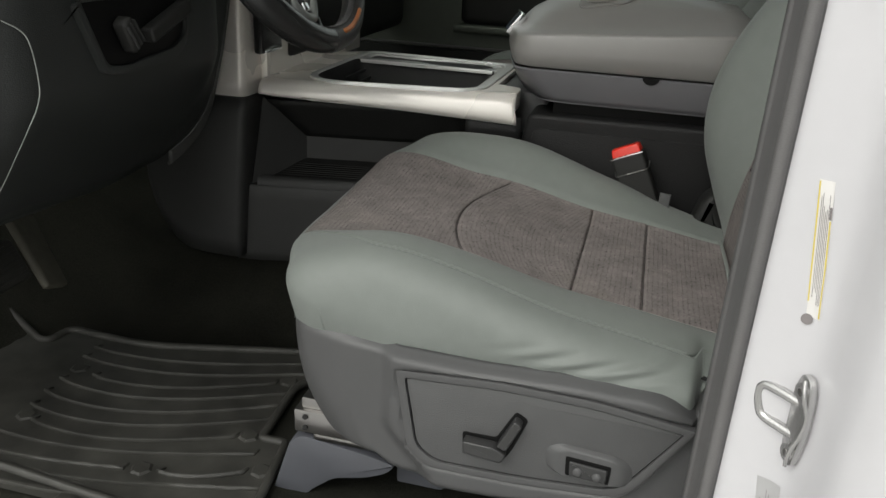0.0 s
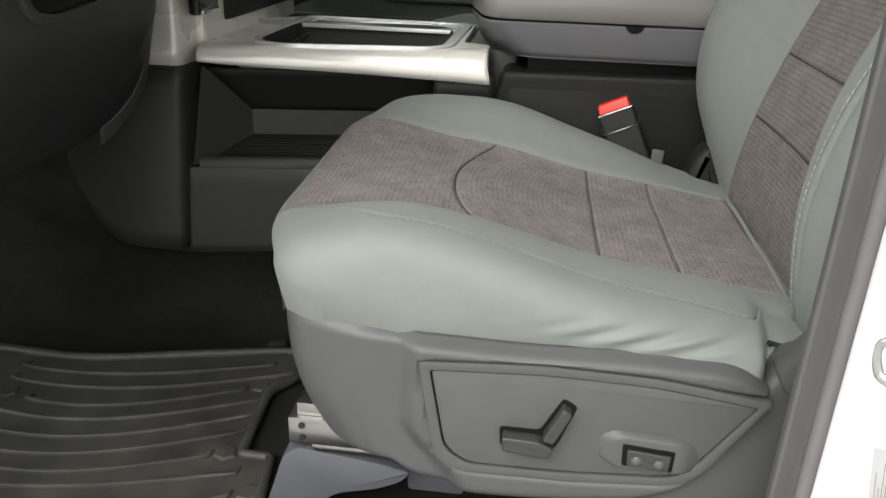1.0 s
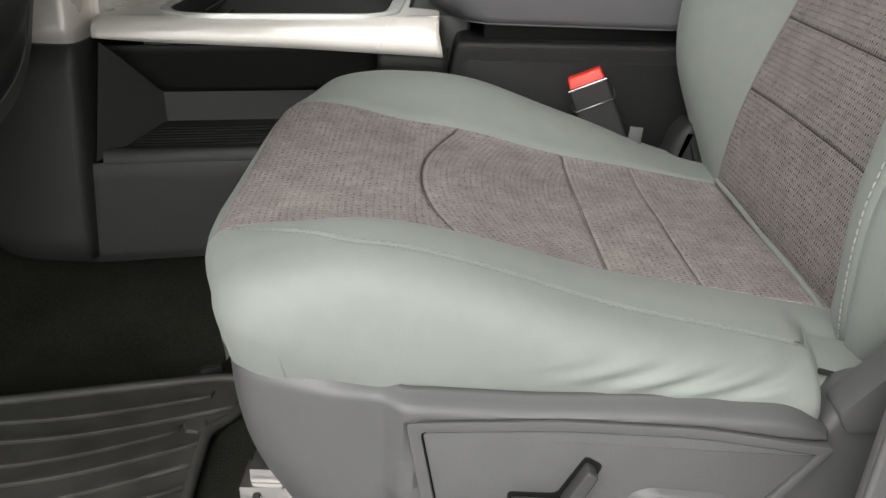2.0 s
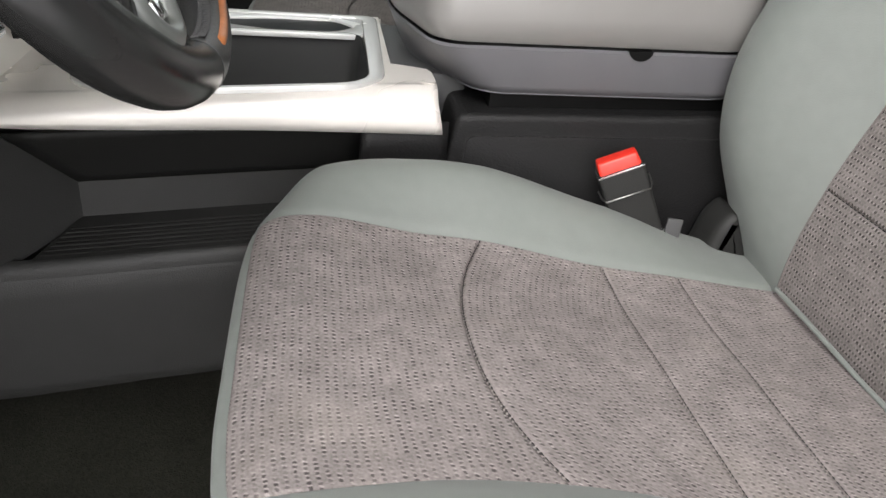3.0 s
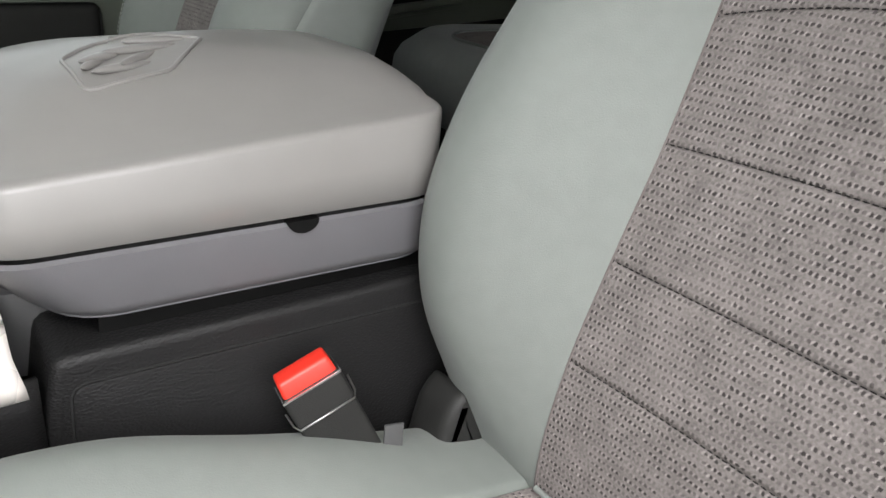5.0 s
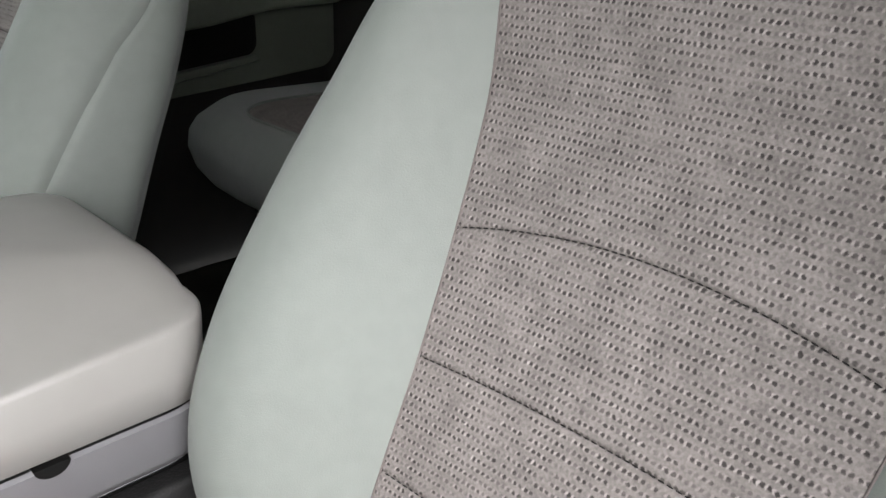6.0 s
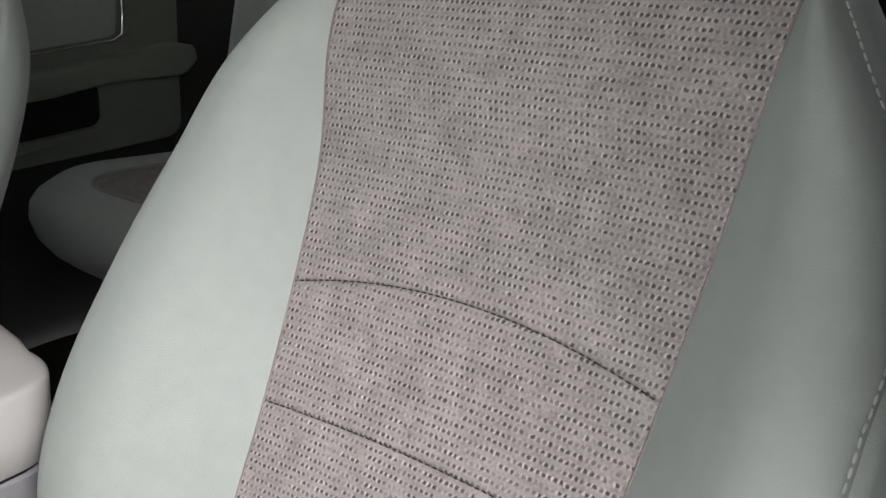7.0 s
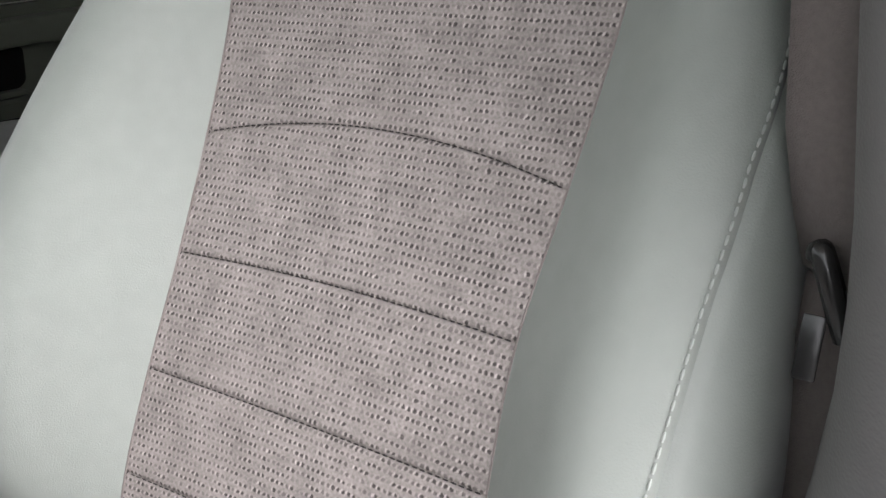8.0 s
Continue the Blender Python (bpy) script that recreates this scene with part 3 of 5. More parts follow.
    for k in range(5):
        (z0, a0), (z1, a1) = seams[k], seams[k + 1]
        ts = spread(0, 1, 26 if k < 4 else 56)
        arch = 1 - ss**2
        zs = np.array([(z0 + a0 * arch) * (1 - t) + (z1 + a1 * arch) * t for t in ts])
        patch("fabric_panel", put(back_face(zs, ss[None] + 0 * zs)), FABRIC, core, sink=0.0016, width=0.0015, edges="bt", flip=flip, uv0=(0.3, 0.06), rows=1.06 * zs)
    # thin darker tubes paint the crease shadow along the insert's edges
    for edge in (-1, 1):
        heights = np.linspace(0.19, 0.825, 70)
        tube("insert_crease_shade", put(back_face(heights, edge) + np.array((-0.0004, 0.0004 * edge, 0))), 0.0009, WEB, core, sides=6)
    for z0, a0 in seams[1:5]:
        line = back_face(z0 + a0 * (1 - ss**2), ss) + np.array((0.0002, 0, 0))
        stitches("seam_stitching", put(line), THREAD_BLACK, core, length=0.0038, gap=0.0018, radius=0.0006)
    zs = spread(0.175, 0.85, 80)
    def seam_at(z):
        return np.interp(z, (0.2, 0.36, 0.50, 0.56, 0.62, 0.68, 0.74, 0.85), (3.3, 3.5, 3.92, 4.06, 4.30, 4.85, 5.3, 5.5)) + (1.3 if side > 0 else 0.0)

    for side, name in ((1, "inner_bolster"), (-1, "outer_bolster")):
        rows = np.concatenate([back_rows([z], side, 0, seam_at(z), 46) for z in zs])
        patch(name, put(rows), CLOTH, core, sink=0.003, width=0.003, edges="r", flip=flip * side)
        rows = np.concatenate([back_rows([z], side, seam_at(z), 8, 46) for z in zs])
        patch("side_panel", put(rows), CLOTH_DARK, core, sink=0.003, width=0.004, edges="l", flip=flip * side)
        line = np.concatenate([back_rows([z], side, seam_at(z) - 0.17, 8, 2) for z in np.linspace(0.22, 0.83, 140)])[:, 0]
        line[:, 0] -= 0.0012
        line[:, 1] += side * 0.0006
        if side < 0:
            stitches("stitching", put(line), THREAD, core, radius=0.0009, length=0.0050)
    # rolled top edge
    top = []
    for f in np.linspace(0, 1, 12):
        half = smooth_line(back_profile(0.85), 30) * np.array((1 - 0.25 * f * f, 1))
        z = 0.848 + 0.018 * math.sin(f * math.pi / 2)
        row = np.stack([back_x(0.85) + 0.02 * 1 - half[:, 1] + 0.05 * f * f, BACK_MID + half[:, 0], np.full(30, z)], axis=1)
        two = row.copy()
        two[:, 1] = 2 * BACK_MID - two[:, 1]
        top.append(np.concatenate([row[::-1], two]))
    part("top_roll", sheet(put(np.array(top))), CLOTH, core)
    rear = np.array([[(back_x(z) + 0.105, BACK_MID + s * (back_half(min(z, 0.858)) - 0.02), z) for s in np.linspace(-1, 1, 9)] for z in np.linspace(0.2, 0.85, 12)])
    part("rear_panel", sheet(put(rear)), CLOTH_DARK, core)
    # piping in the fold between cushion and backrest
    fold = [(0.372 + 0.006 * (1 - s * s), BACK_MID + s * 0.165, 0.236 - 0.006 * (1 - abs(s))) for s in np.linspace(-1, 0.86, 24)]
    tube("piping", put(np.array(fold)), 0.0024, CLOTH, core)
    if side_cover:
        side_shield(seat)
    else:
        base = rbox((0.40, 0.44, 0.20), 0.02, Vector(shift) + Vector((0.17, MID, 0.075)), 2)
        part("seat_base", base, BLACK_PLASTIC, seat, "black seat base")
    return seat


shield_low = curve((-0.078, -0.066, -0.052, -0.032, 0.01, 0.074, 0.138, 0.2, 0.25, 0.28, 0.302, 0.318, 0.338), (0.215, 0.188, 0.148, 0.107, 0.075, 0.062, 0.062, 0.068, 0.078, 0.096, 0.125, 0.165, 0.196))
shield_top = curve((-0.14, -0.03, 0.05, 0.12, 0.25, 0.316, 0.338), (0.234, 0.232, 0.230, 0.228, 0.230, 0.223, 0.212))
nose_tuck = curve((0.0, 0.04, 0.063, 0.094, 0.118, 0.148, 0.168, 0.19), (0.0, 0.001, 0.004, 0.012, 0.023, 0.043, 0.066, 0.095))
INSET = [(0.052, 0.202), (0.150, 0.207), (0.240, 0.205), (0.323, 0.194), (0.300, 0.160), (0.272, 0.119), (0.180, 0.112), (0.086, 0.111), (0.066, 0.126)]
SHIELD_Y = -0.246


def outside(p, corners):
    """How far a point lies from a convex outline, and on which side (1: outside)."""
    away, sign = 9.0, -1
    for k in range(len(corners)):
        s, t = corners[k], corners[(k + 1) % len(corners)]
        e = t - s
        f = min(max((p - s).dot(e) / e.dot(e), 0), 1)
        away = min(away, (p - s - e * f).length)
        if e.x * (p - s).y - e.y * (p - s).x > 0:
            sign = 1
    return away, sign


def side_shield(seat):
    """The grey moulded cover on the seat's outer side, with its recessed switch plate."""
    plan = smooth_line(np.array([(-0.129, -0.02), (-0.125, -0.08), (-0.117, -0.118), (-0.1045, -0.154), (-0.0945, -0.186), (-0.0865, -0.2085), (-0.075, -0.2245), (-0.054, -0.2375), (-0.030, -0.244), (0.0, -0.248), (0.08, -0.247), (0.16, -0.247), (0.24, -0.247), (0.30, -0.246), (0.325, -0.243), (0.338, -0.238)]), 190)
    corners = [Vector(p) for p in INSET]
    along = np.gradient(plan, axis=0)
    along /= np.linalg.norm(along, axis=1)[:, None]
    rows = []
    for (x0, y0), (ax, ay) in zip(plan, along):
        lo = float(shield_low(max(x0, 0.0)))
        hi = float(shield_top(x0))
        nose = 1 - float(ease(x0, -0.075, 0.06))
        row = []
        for t in np.linspace(0, 1, 84):
            z = lo + (hi - lo) * t
            d = max(0.238 - z, 0)
            x = x0 + nose * float(nose_tuck(d))
            y = y0
            # the border stands proud round the plate; the nose in front of it lies lower
            edge = 0.034 + 0.045 * (1 - float(ease(z, 0.075, 0.15)))
            y += 0.007 * (1 - float(ease(x, edge - 0.012, edge + 0.010))) * float(ease(x, -0.10, -0.04))
            y += 0.034 * (1 - float(ease(z, lo - 0.006, lo + 0.026))) ** 1.6
            lip = (0.018 - 0.015 * nose + 0.003 * (1 - float(ease(x0, -0.115, -0.09)))) * float(ease(z, hi - 0.014, hi + 0.001)) ** 2
            x, y = x - lip * ay, y + lip * ax
            # raised rim round the plate
            away, sign = outside(Vector((x, z)), corners)
            y -= 0.0060 * float(ease(away * sign, 0.006, 0.013)) * float(ease(x, edge - 0.016, edge + 0.004))
            row.append((x, y, z))
        rows.append(row)
    cover = part("side_cover", sheet(np.array(rows)), GREY_SMOOTH, seat, "grey moulded plastic side cover")
    thick = cover.modifiers.new("thickness", "SOLIDIFY")
    thick.thickness, thick.offset = 0.004, -1.0
    out = rounded(INSET, [0.004, 0.02, 0.02, 0.003, 0.02, 0.022, 0.02, 0.02, 0.01], 6)
    plate = part("switch_plate", prism(out, SHIELD_Y - 0.0050, SHIELD_Y + 0.006, "y", 0.0014), GREY_PLASTIC, cover, "leather-grained grey switch plate")
    mid = (sum(a for a, c in out) / len(out), sum(c for a, c in out) / len(out))
    wider = [(mid[0] + (a - mid[0]) * 1.011, mid[1] + (c - mid[1]) * 1.026) for a, c in out]
    border = [(mid[0] + (a - mid[0]) * 1.085, mid[1] + (c - mid[1]) * 1.20) for a, c in out]
    part("plate_border", ring_frame(border, wider, SHIELD_Y + 0.002, SHIELD_Y - 0.0068, 0.0012, "y"), GREY_SMOOTH, cover, "raised border round the switch plate")
    part("plate_gap", ring_frame(wider, out, SHIELD_Y + 0.002, SHIELD_Y - 0.0034, 0, "y"), RECESS_SHADE, cover, "dark gap round the plate")
    # seat switch: a lying rocker and a leaning lever
    face = SHIELD_Y - 0.005
    well = rounded([(0.1130, 0.1530), (0.1145, 0.1330), (0.1580, 0.1290), (0.1650, 0.1420), (0.1785, 0.1795), (0.1655, 0.1870), (0.1480, 0.1530)], 0.004)
    # the plate is not cut: a black sheet stands for the recess's shade
    part("switch_well_shade", prism(well, face - 0.0006, face + 0.003, "y", 0.0004), RECESS_SHADE, plate, "flat black sheet for the shade in the switch well")
    part("seat_rocker", prism(rounded([(0.116, 0.150), (0.117, 0.136), (0.156, 0.132), (0.161, 0.142), (0.147, 0.149)], 0.003), face - 0.014, face, "y", 0.0022, 3), SWITCH_GREY, plate, "grey plastic sliding switch")
    part("recline_lever", prism(rounded([(0.150, 0.150), (0.160, 0.146), (0.174, 0.178), (0.166, 0.183)], 0.003), face - 0.013, face, "y", 0.0022, 3), SWITCH_GREY, plate, "grey plastic recline switch")
    foot = rounded([(0.198, 0.153), (0.212, 0.161), (0.270, 0.157), (0.284, 0.146), (0.283, 0.124), (0.200, 0.129)], 0.008, 6)
    brow = rounded([(0.214, 0.153), (0.222, 0.156), (0.262, 0.153), (0.267, 0.149), (0.266, 0.125), (0.215, 0.1275)], 0.004, 6)
    rows = np.array([[(p + (q - p) * t, face - 0.0058 * math.sin(t * math.pi / 2), c + (d - c) * t) for (p, c), (q, d) in zip(foot, brow)] for t in np.linspace(0, 1, 7)])
    bm = sheet(rows, wrap=True)
    bm.verts.ensure_lookup_table()
    bm.faces.new([bm.verts[6 * len(brow) + k] for k in range(len(brow))])
    bez = part("lumbar_bezel", bm, GREY_SMOOTH, plate, "grey lumbar switch surround")
    # black sheet on the bezel, painted shade of the lumbar opening
    part("lumbar_well_shade", prism(rounded([(0.2185, 0.151), (0.263, 0.1475), (0.262, 0.1265), (0.2195, 0.1295)], 0.002), face - 0.0064, face - 0.003, "y", 0.0003), RECESS_SHADE, bez, "flat black sheet for the shade in the lumbar switch opening")
    part("lumbar_rocker", prism(rounded([(0.2225, 0.1465), (0.260, 0.1435), (0.259, 0.1275), (0.2235, 0.1302)], 0.002), face - 0.0085, face - 0.004, "y", 0.0016, 3), SWITCH_GREY, bez, "grey lumbar rocker with two dimples")
    for x, z in ((0.2315, 0.1365), (0.2505, 0.1345)):
        bm = bmesh.new()
        bmesh.ops.create_uvsphere(bm, u_segments=14, v_segments=8, radius=0.0048)
        bm.transform(Matrix.Translation((x, face - 0.0085, z)) @ Matrix.Diagonal((1, 0.42, 1, 1)))
        part("dimple", bm, GREY_SMOOTH, bez)
    low = rounded([(0.225, 0.075), (0.300, 0.135), (0.330, 0.205), (0.345, 0.235), (0.44, 0.245), (0.46, 0.060), (0.24, 0.045)], 0.02)
    part("rear_cover", prism(low, -0.238, -0.20, "y", 0.008, 3), GREY_SMOOTH, cover, "grey lower rear side cover")
    # recliner cover behind the cushion
    part("recliner_cover", prism(rounded([(0.336, 0.222), (0.345, 0.206), (0.40, 0.21), (0.45, 0.27), (0.44, 0.325), (0.402, 0.308)], 0.005), -0.243, -0.215, "y", 0.003), GREY_SMOOTH, cover, "grey recliner hinge cover")


front_seat("grey-green cloth driver seat with woven dark centre panels and power switches", (0, 0, 0), 1, True)
front_seat("grey-green cloth passenger seat with woven centre panels", (-0.058, 0.930, 0.014), -1, False, 0.025)

# ---- seat mount, buckle ----


def seat_mount():
    base = thing("seat_riser", (0.05, -0.15, -0.03), "blue-grey painted steel riser under the driver seat", "seat mount")
    body = rounded([(-0.128, -0.03), (-0.100, 0.060), (-0.085, 0.072), (0.0, 0.062), (0.03, 0.055), (0.02, 0.042), (-0.005, 0.030), (-0.045, 0.020), (-0.075, -0.005), (-0.09, -0.03)], 0.008)
    part("riser_plate", prism(body, -0.205, -0.150, "y", 0.004), RISER_PAINT, base)
    rear = rounded([(0.26, -0.03), (0.27, 0.060), (0.34, 0.060), (0.38, -0.03)], 0.008)
    part("rear_foot", prism(rear, -0.205, -0.150, "y", 0.004), RISER_PAINT, base)
    part("rear_foot", prism(rear, 0.215, 0.270, "y", 0.004), RISER_PAINT, base)
    part("cross_beam", rbox((0.06, 0.40, 0.05), 0.006, (0.05, 0.03, 0.03)), RISER_PAINT, base)
    rail = thing("seat_rail", (0.1, -0.19, 0.07), "bright zinc-plated sliding rail of the driver seat", "seat rail")
    part("lower_channel", rbox((0.40, 0.034, 0.030), 0.003, (0.108, -0.190, 0.093)), STEEL, rail)
    part("upper_channel", rbox((0.40, 0.024, 0.014), 0.002, (0.116, -0.190, 0.115)), STEEL, rail)
    part("roller", rbox((0.10, 0.02, 0.012), 0.005, (-0.02, -0.196, 0.075)), STEEL, rail, "worn steel stop under the rail")
    for x, z in ((-0.078, 0.100), (-0.078, 0.086)):
        bm = bmesh.new()
        bmesh.ops.create_cone(bm, segments=12, radius1=0.0032, radius2=0.0032, depth=0.002, cap_ends=True)
        bm.transform(Matrix.Translation((x, -0.2078, z)) @ Matrix.Rotation(math.pi / 2, 4, "X"))
        part("slot", bm, SEAM, rail)
    far = copy_thing(rail, Matrix.Translation((0.1, 0.22, 0.07)))
    return base


seat_mount()


def buckle():
    """A belt buckle that leans back beside the cushion."""
    b = thing("seat_belt_buckle", (0.285, 0.295, 0.20), "black seat belt buckle with a red release button", "seat belt buckle")
    ux = Vector((0.90, -0.12, 0.42)).normalized()
    up = Vector((-0.44, 0.10, 0.89))
    up = (up - ux * up.dot(ux)).normalized()
    fy = up.cross(ux)
    m = Matrix.Translation((0.2275, 0.288, 0.3275)) @ Matrix((ux, fy, up)).transposed().to_4x4()
    part("housing", rbox((0.048, 0.026, 0.100), 0.004, m @ Matrix.Translation((0.0, 0, -0.060)), 3), BLACK_PLASTIC, b)
    part("release_button", rbox((0.044, 0.024, 0.014), 0.003, m @ Matrix.Translation((0, 0.0, -0.005)), 3, taper=(0.94, 0.72)), RED, b, "bright red release button")
    part("chrome_edge", rbox((0.0485, 0.0265, 0.002), 0.0006, m @ Matrix.Translation((0, 0, -0.0125))), CHROME, b, "thin bright edge under the button")
    wire = [m @ Vector(p) for p in ((-0.027, 0.004, -0.032), (-0.026, -0.008, -0.037), (-0.023, -0.0145, -0.0385), (0.023, -0.0145, -0.0385), (0.026, -0.008, -0.037), (0.027, 0.004, -0.030))]
    tube("wire_clip", wire, 0.0009, STEEL, b, "thin wire clip round the housing")
    part("strap", rbox((0.046, 0.008, 0.09), 0.002, m @ Matrix.Translation((0.01, 0, -0.145))), WEB, b)
    part("tab", rbox((0.016, 0.003, 0.03), 0.001, m @ Matrix.Translation((0.032, -0.012, -0.095)) @ Matrix.Rotation(0.5, 4, "Y")), GREY_SMOOTH, b, "small grey wire guide")
    h = thing("seat_hinge_cover", (0.37, 0.27, 0.14), "black moulded cover over the seat hinge", "hinge cover")
    part("cover", prism(rounded([(0.318, 0.16), (0.346, 0.262), (0.364, 0.280), (0.40, 0.20), (0.41, 0.14)], 0.012), 0.262, 0.315, "y", 0.012, 3), BLACK_PLASTIC, h)


buckle()

# ---- centre console ----


def edge_y(x):
    """The console's driver-side edge in plan: it flares towards the dash."""
    return float(curve((-0.45, -0.352, -0.1, 0.055, 0.10), (0.24, 0.254, 0.300, 0.324, 0.33))(x))


def edge_z(x):
    """The trim's lower edge."""
    return float(curve((-0.45, -0.352, -0.1, 0.055), (0.366, 0.357, 0.343, 0.333))(x))


def console():
    c = thing("centre_console", (-0.1, 0.51, -0.02), "dark grey moulded centre console with satin silver top trim", "console")
    # side wall below the trim, with the map recess near the dash
    # plain wall behind the recess
    rows = np.array([[(x, edge_y(x) + 0.008 + 0.020 * (1 - z / 0.34), z) for z in np.linspace(0.06, 0.345, 12)] for x in np.linspace(-0.028, 0.06, 10)])
    w = part("side_wall", sheet(rows), BODY_PLASTIC, c, "black side wall under the trim")
    w.modifiers.new("thickness", "SOLIDIFY").thickness = 0.005
    # lower panel and ledge under the recess
    low = np.array([[(x, edge_y(x) + 0.006, z) for z in np.linspace(0.06, 0.196, 8)] + [(x, edge_y(x) + 0.008, 0.2005), (x, edge_y(x) + 0.030, 0.2010)] for x in np.linspace(-0.405, -0.02, 24)])
    lp = part("lower_panel", sheet(low), CONSOLE_PLASTIC, c, "dark grey lower side panel with a ledge")
    lp.modifiers.new("thickness", "SOLIDIFY").thickness = 0.004
    # recess: slanted end cheek, back wall, sloping shelf, dark upper flap
    def between(a, c, n=10):
        """A patch between two lines, each given by its two ends."""
        return np.array([[Vector(a[0]).lerp(Vector(a[1]), s).lerp(Vector(c[0]).lerp(Vector(c[1]), s), t) for s in np.linspace(0, 1, n)] for t in np.linspace(0, 1, n)])

    deep = 0.058
    end = -0.302
    part("recess_cheek", sheet(between(((-0.374, edge_y(-0.374) + 0.006, 0.203), (-0.350, edge_y(-0.35) + 0.004, 0.352)), ((end, edge_y(end) + deep, 0.236), (end, edge_y(end) + deep, 0.281)))), CONSOLE_PLASTIC, c)
    back = np.array([[(x, edge_y(x) + deep, 0.236 + 0.046 * s) for s in np.linspace(0, 1, 8)] for x in np.linspace(end, -0.02, 14)])
    part("recess_back", sheet(back), CONSOLE_PLASTIC, c)
    shelf = np.array([[(x0 + (-0.02 - x0) * s, edge_y(x0 + (-0.02 - x0) * s) + 0.012 + (deep - 0.012) * t, 0.2185 + 0.0215 * t) for s in np.linspace(0, 1, 14)] for t, x0 in ((k / 7, -0.340 + 0.036 * k / 7) for k in range(8))])
    part("recess_shelf", sheet(shelf), BLACK_PLASTIC, c, "black rubber shelf liner")
    for t in (0.10, 0.20, 0.30, 0.40, 0.50, 0.60, 0.70):
        x0 = -0.336 + 0.036 * t
        tube("shelf_rib", [(x, edge_y(x) + 0.012 + (deep - 0.012) * t, 0.2192 + 0.0215 * t) for x in np.linspace(x0, -0.02, 12)], 0.0009, BLACK_PLASTIC, c, sides=6)
    lip = np.array([[(-0.366 + 0.346 * s, edge_y(-0.366 + 0.346 * s) + 0.006 + 0.010 * (1 - math.cos(t)), 0.2015 + 0.016 * math.sin(t)) for s in np.linspace(0, 1, 14)] for t in np.linspace(0, math.pi / 2, 7)])
    part("ledge", sheet(lip), CONSOLE_PLASTIC, c, "rounded ledge before the shelf")
    flap = np.array([[(x0 + (-0.0285 - x0) * s, edge_y(x0 + (-0.0285 - x0) * s) + deep - (deep - 0.012) * t, 0.2805 + 0.067 * t) for s in np.linspace(0, 1, 14)] for t, x0 in ((k / 7, end - 0.043 * k / 7) for k in range(8))])
    fl = part("recess_flap", sheet(flap), BLACK_PLASTIC, c, "black flap above the recess")
    fl.modifiers.new("thickness", "SOLIDIFY").thickness = 0.003
    part("recess_gap", rbox((0.003, 0.05, 0.30), 0.0005, (-0.0265, edge_y(-0.03) + 0.036, 0.20)), SEAM, c)
    # silver trim: a lip along the driver's edge that rolls over onto the top
    roll = [(0.0, 0.0), (-0.001, 0.008), (0.0005, 0.017), (0.0035, 0.025), (0.008, 0.031), (0.014, 0.0352), (0.020, 0.0373), (0.026, 0.038)]
    xs = np.linspace(-0.355, 0.054, 60)
    rows = []
    for x in xs:
        dip = 0.0015 * float(ease(x, 0.02, 0.054))
        rows.append([(x - 0.006 * float(ease(h, 0.0, 0.03)) * float(ease(x, 0.03, 0.054)), edge_y(x) + a, edge_z(x) + h * (0.3800 - edge_z(x)) / 0.038 - dip * float(ease(h, 0.01, 0.039))) for a, h in roll])
    trim = part("silver_trim", sheet(np.array(rows)), SILVER, c, "satin silver edge trim", angle=60)
    trim.modifiers.new("thickness", "SOLIDIFY").thickness = 0.003
    # flat silver deck between the lip and the tray bezel, and behind the tray
    deck = [(x, edge_y(x) + 0.0255) for x in np.linspace(-0.355, 0.046, 14)] + [(0.048, 0.355), (0.047, 0.385), (0.043, 0.396), (0.027, 0.404), (0.006, 0.412), (0.006, 0.62), (-0.30, 0.63), (-0.36, 0.58), (-0.358, 0.45)]
    passenger = np.array([[(x, 0.627 + a, 0.376 - 1.2 * a) for a in np.linspace(0, 0.035, 5)] for x in np.linspace(-0.30, 0.01, 8)])
    part("far_lip", sheet(passenger), SILVER, c, "satin silver far lip").modifiers.new("thickness", "SOLIDIFY").thickness = 0.003
    # tray: bright bezel, deep dark bin, narrow slot with its island
    o = rounded([(-0.302, 0.276), (-0.004, 0.3305), (0.003, 0.612), (-0.300, 0.624)], [0.085, 0.045, 0.02, 0.03], 9)
    i = rounded([(-0.288, 0.286), (-0.020, 0.336), (-0.016, 0.600), (-0.286, 0.610)], [0.075, 0.036, 0.015, 0.024], 9)
    part("tray_bezel", ring_frame(o, i, 0.372, 0.3832, 0.003), BRIGHT_BEZEL, c, "bright satin frame round the tray")
    mid = Vector((-0.15, 0.47))

    def reach(p, mid=mid, outline=deck):
        """Where the way from the middle through p leaves an outline."""
        way, best = (Vector(p) - mid), 1.0
        for k in range(len(outline)):
            s, t = Vector(outline[k]), Vector(outline[(k + 1) % len(outline)])
            e = t - s
            det = way.x * -e.y + way.y * e.x
            if abs(det) > 1e-9:
                q = s - mid
                a, g = (q.x * -e.y + q.y * e.x) / det, (way.x * q.y - way.y * q.x) / det
                if a > 0 and -0.001 <= g <= 1.001:
                    best = max(best, a)
        return tuple(mid + way * best)

    turns = sorted(math.atan2(q - mid.y, p - mid.x) for p, q in dense(i) + dense(deck))
    rays = [mid + 0.001 * Vector((math.cos(t), math.sin(t))) for t in turns]
    part("deck", ring_frame([reach(p) for p in rays], [reach(p, mid, i) for p in rays], 0.352, 0.3796, 0), SILVER, c, "satin silver console deck")
    bin_top = rounded([(-0.288, 0.286), (-0.020, 0.336), (-0.020, 0.527), (-0.286, 0.531)], [0.075, 0.036, 0.03, 0.03], 9)
    bin_low = [(-0.155 + (a + 0.155) * 0.92, 0.45 + (b - 0.45) * 0.70) for a, b in bin_top]
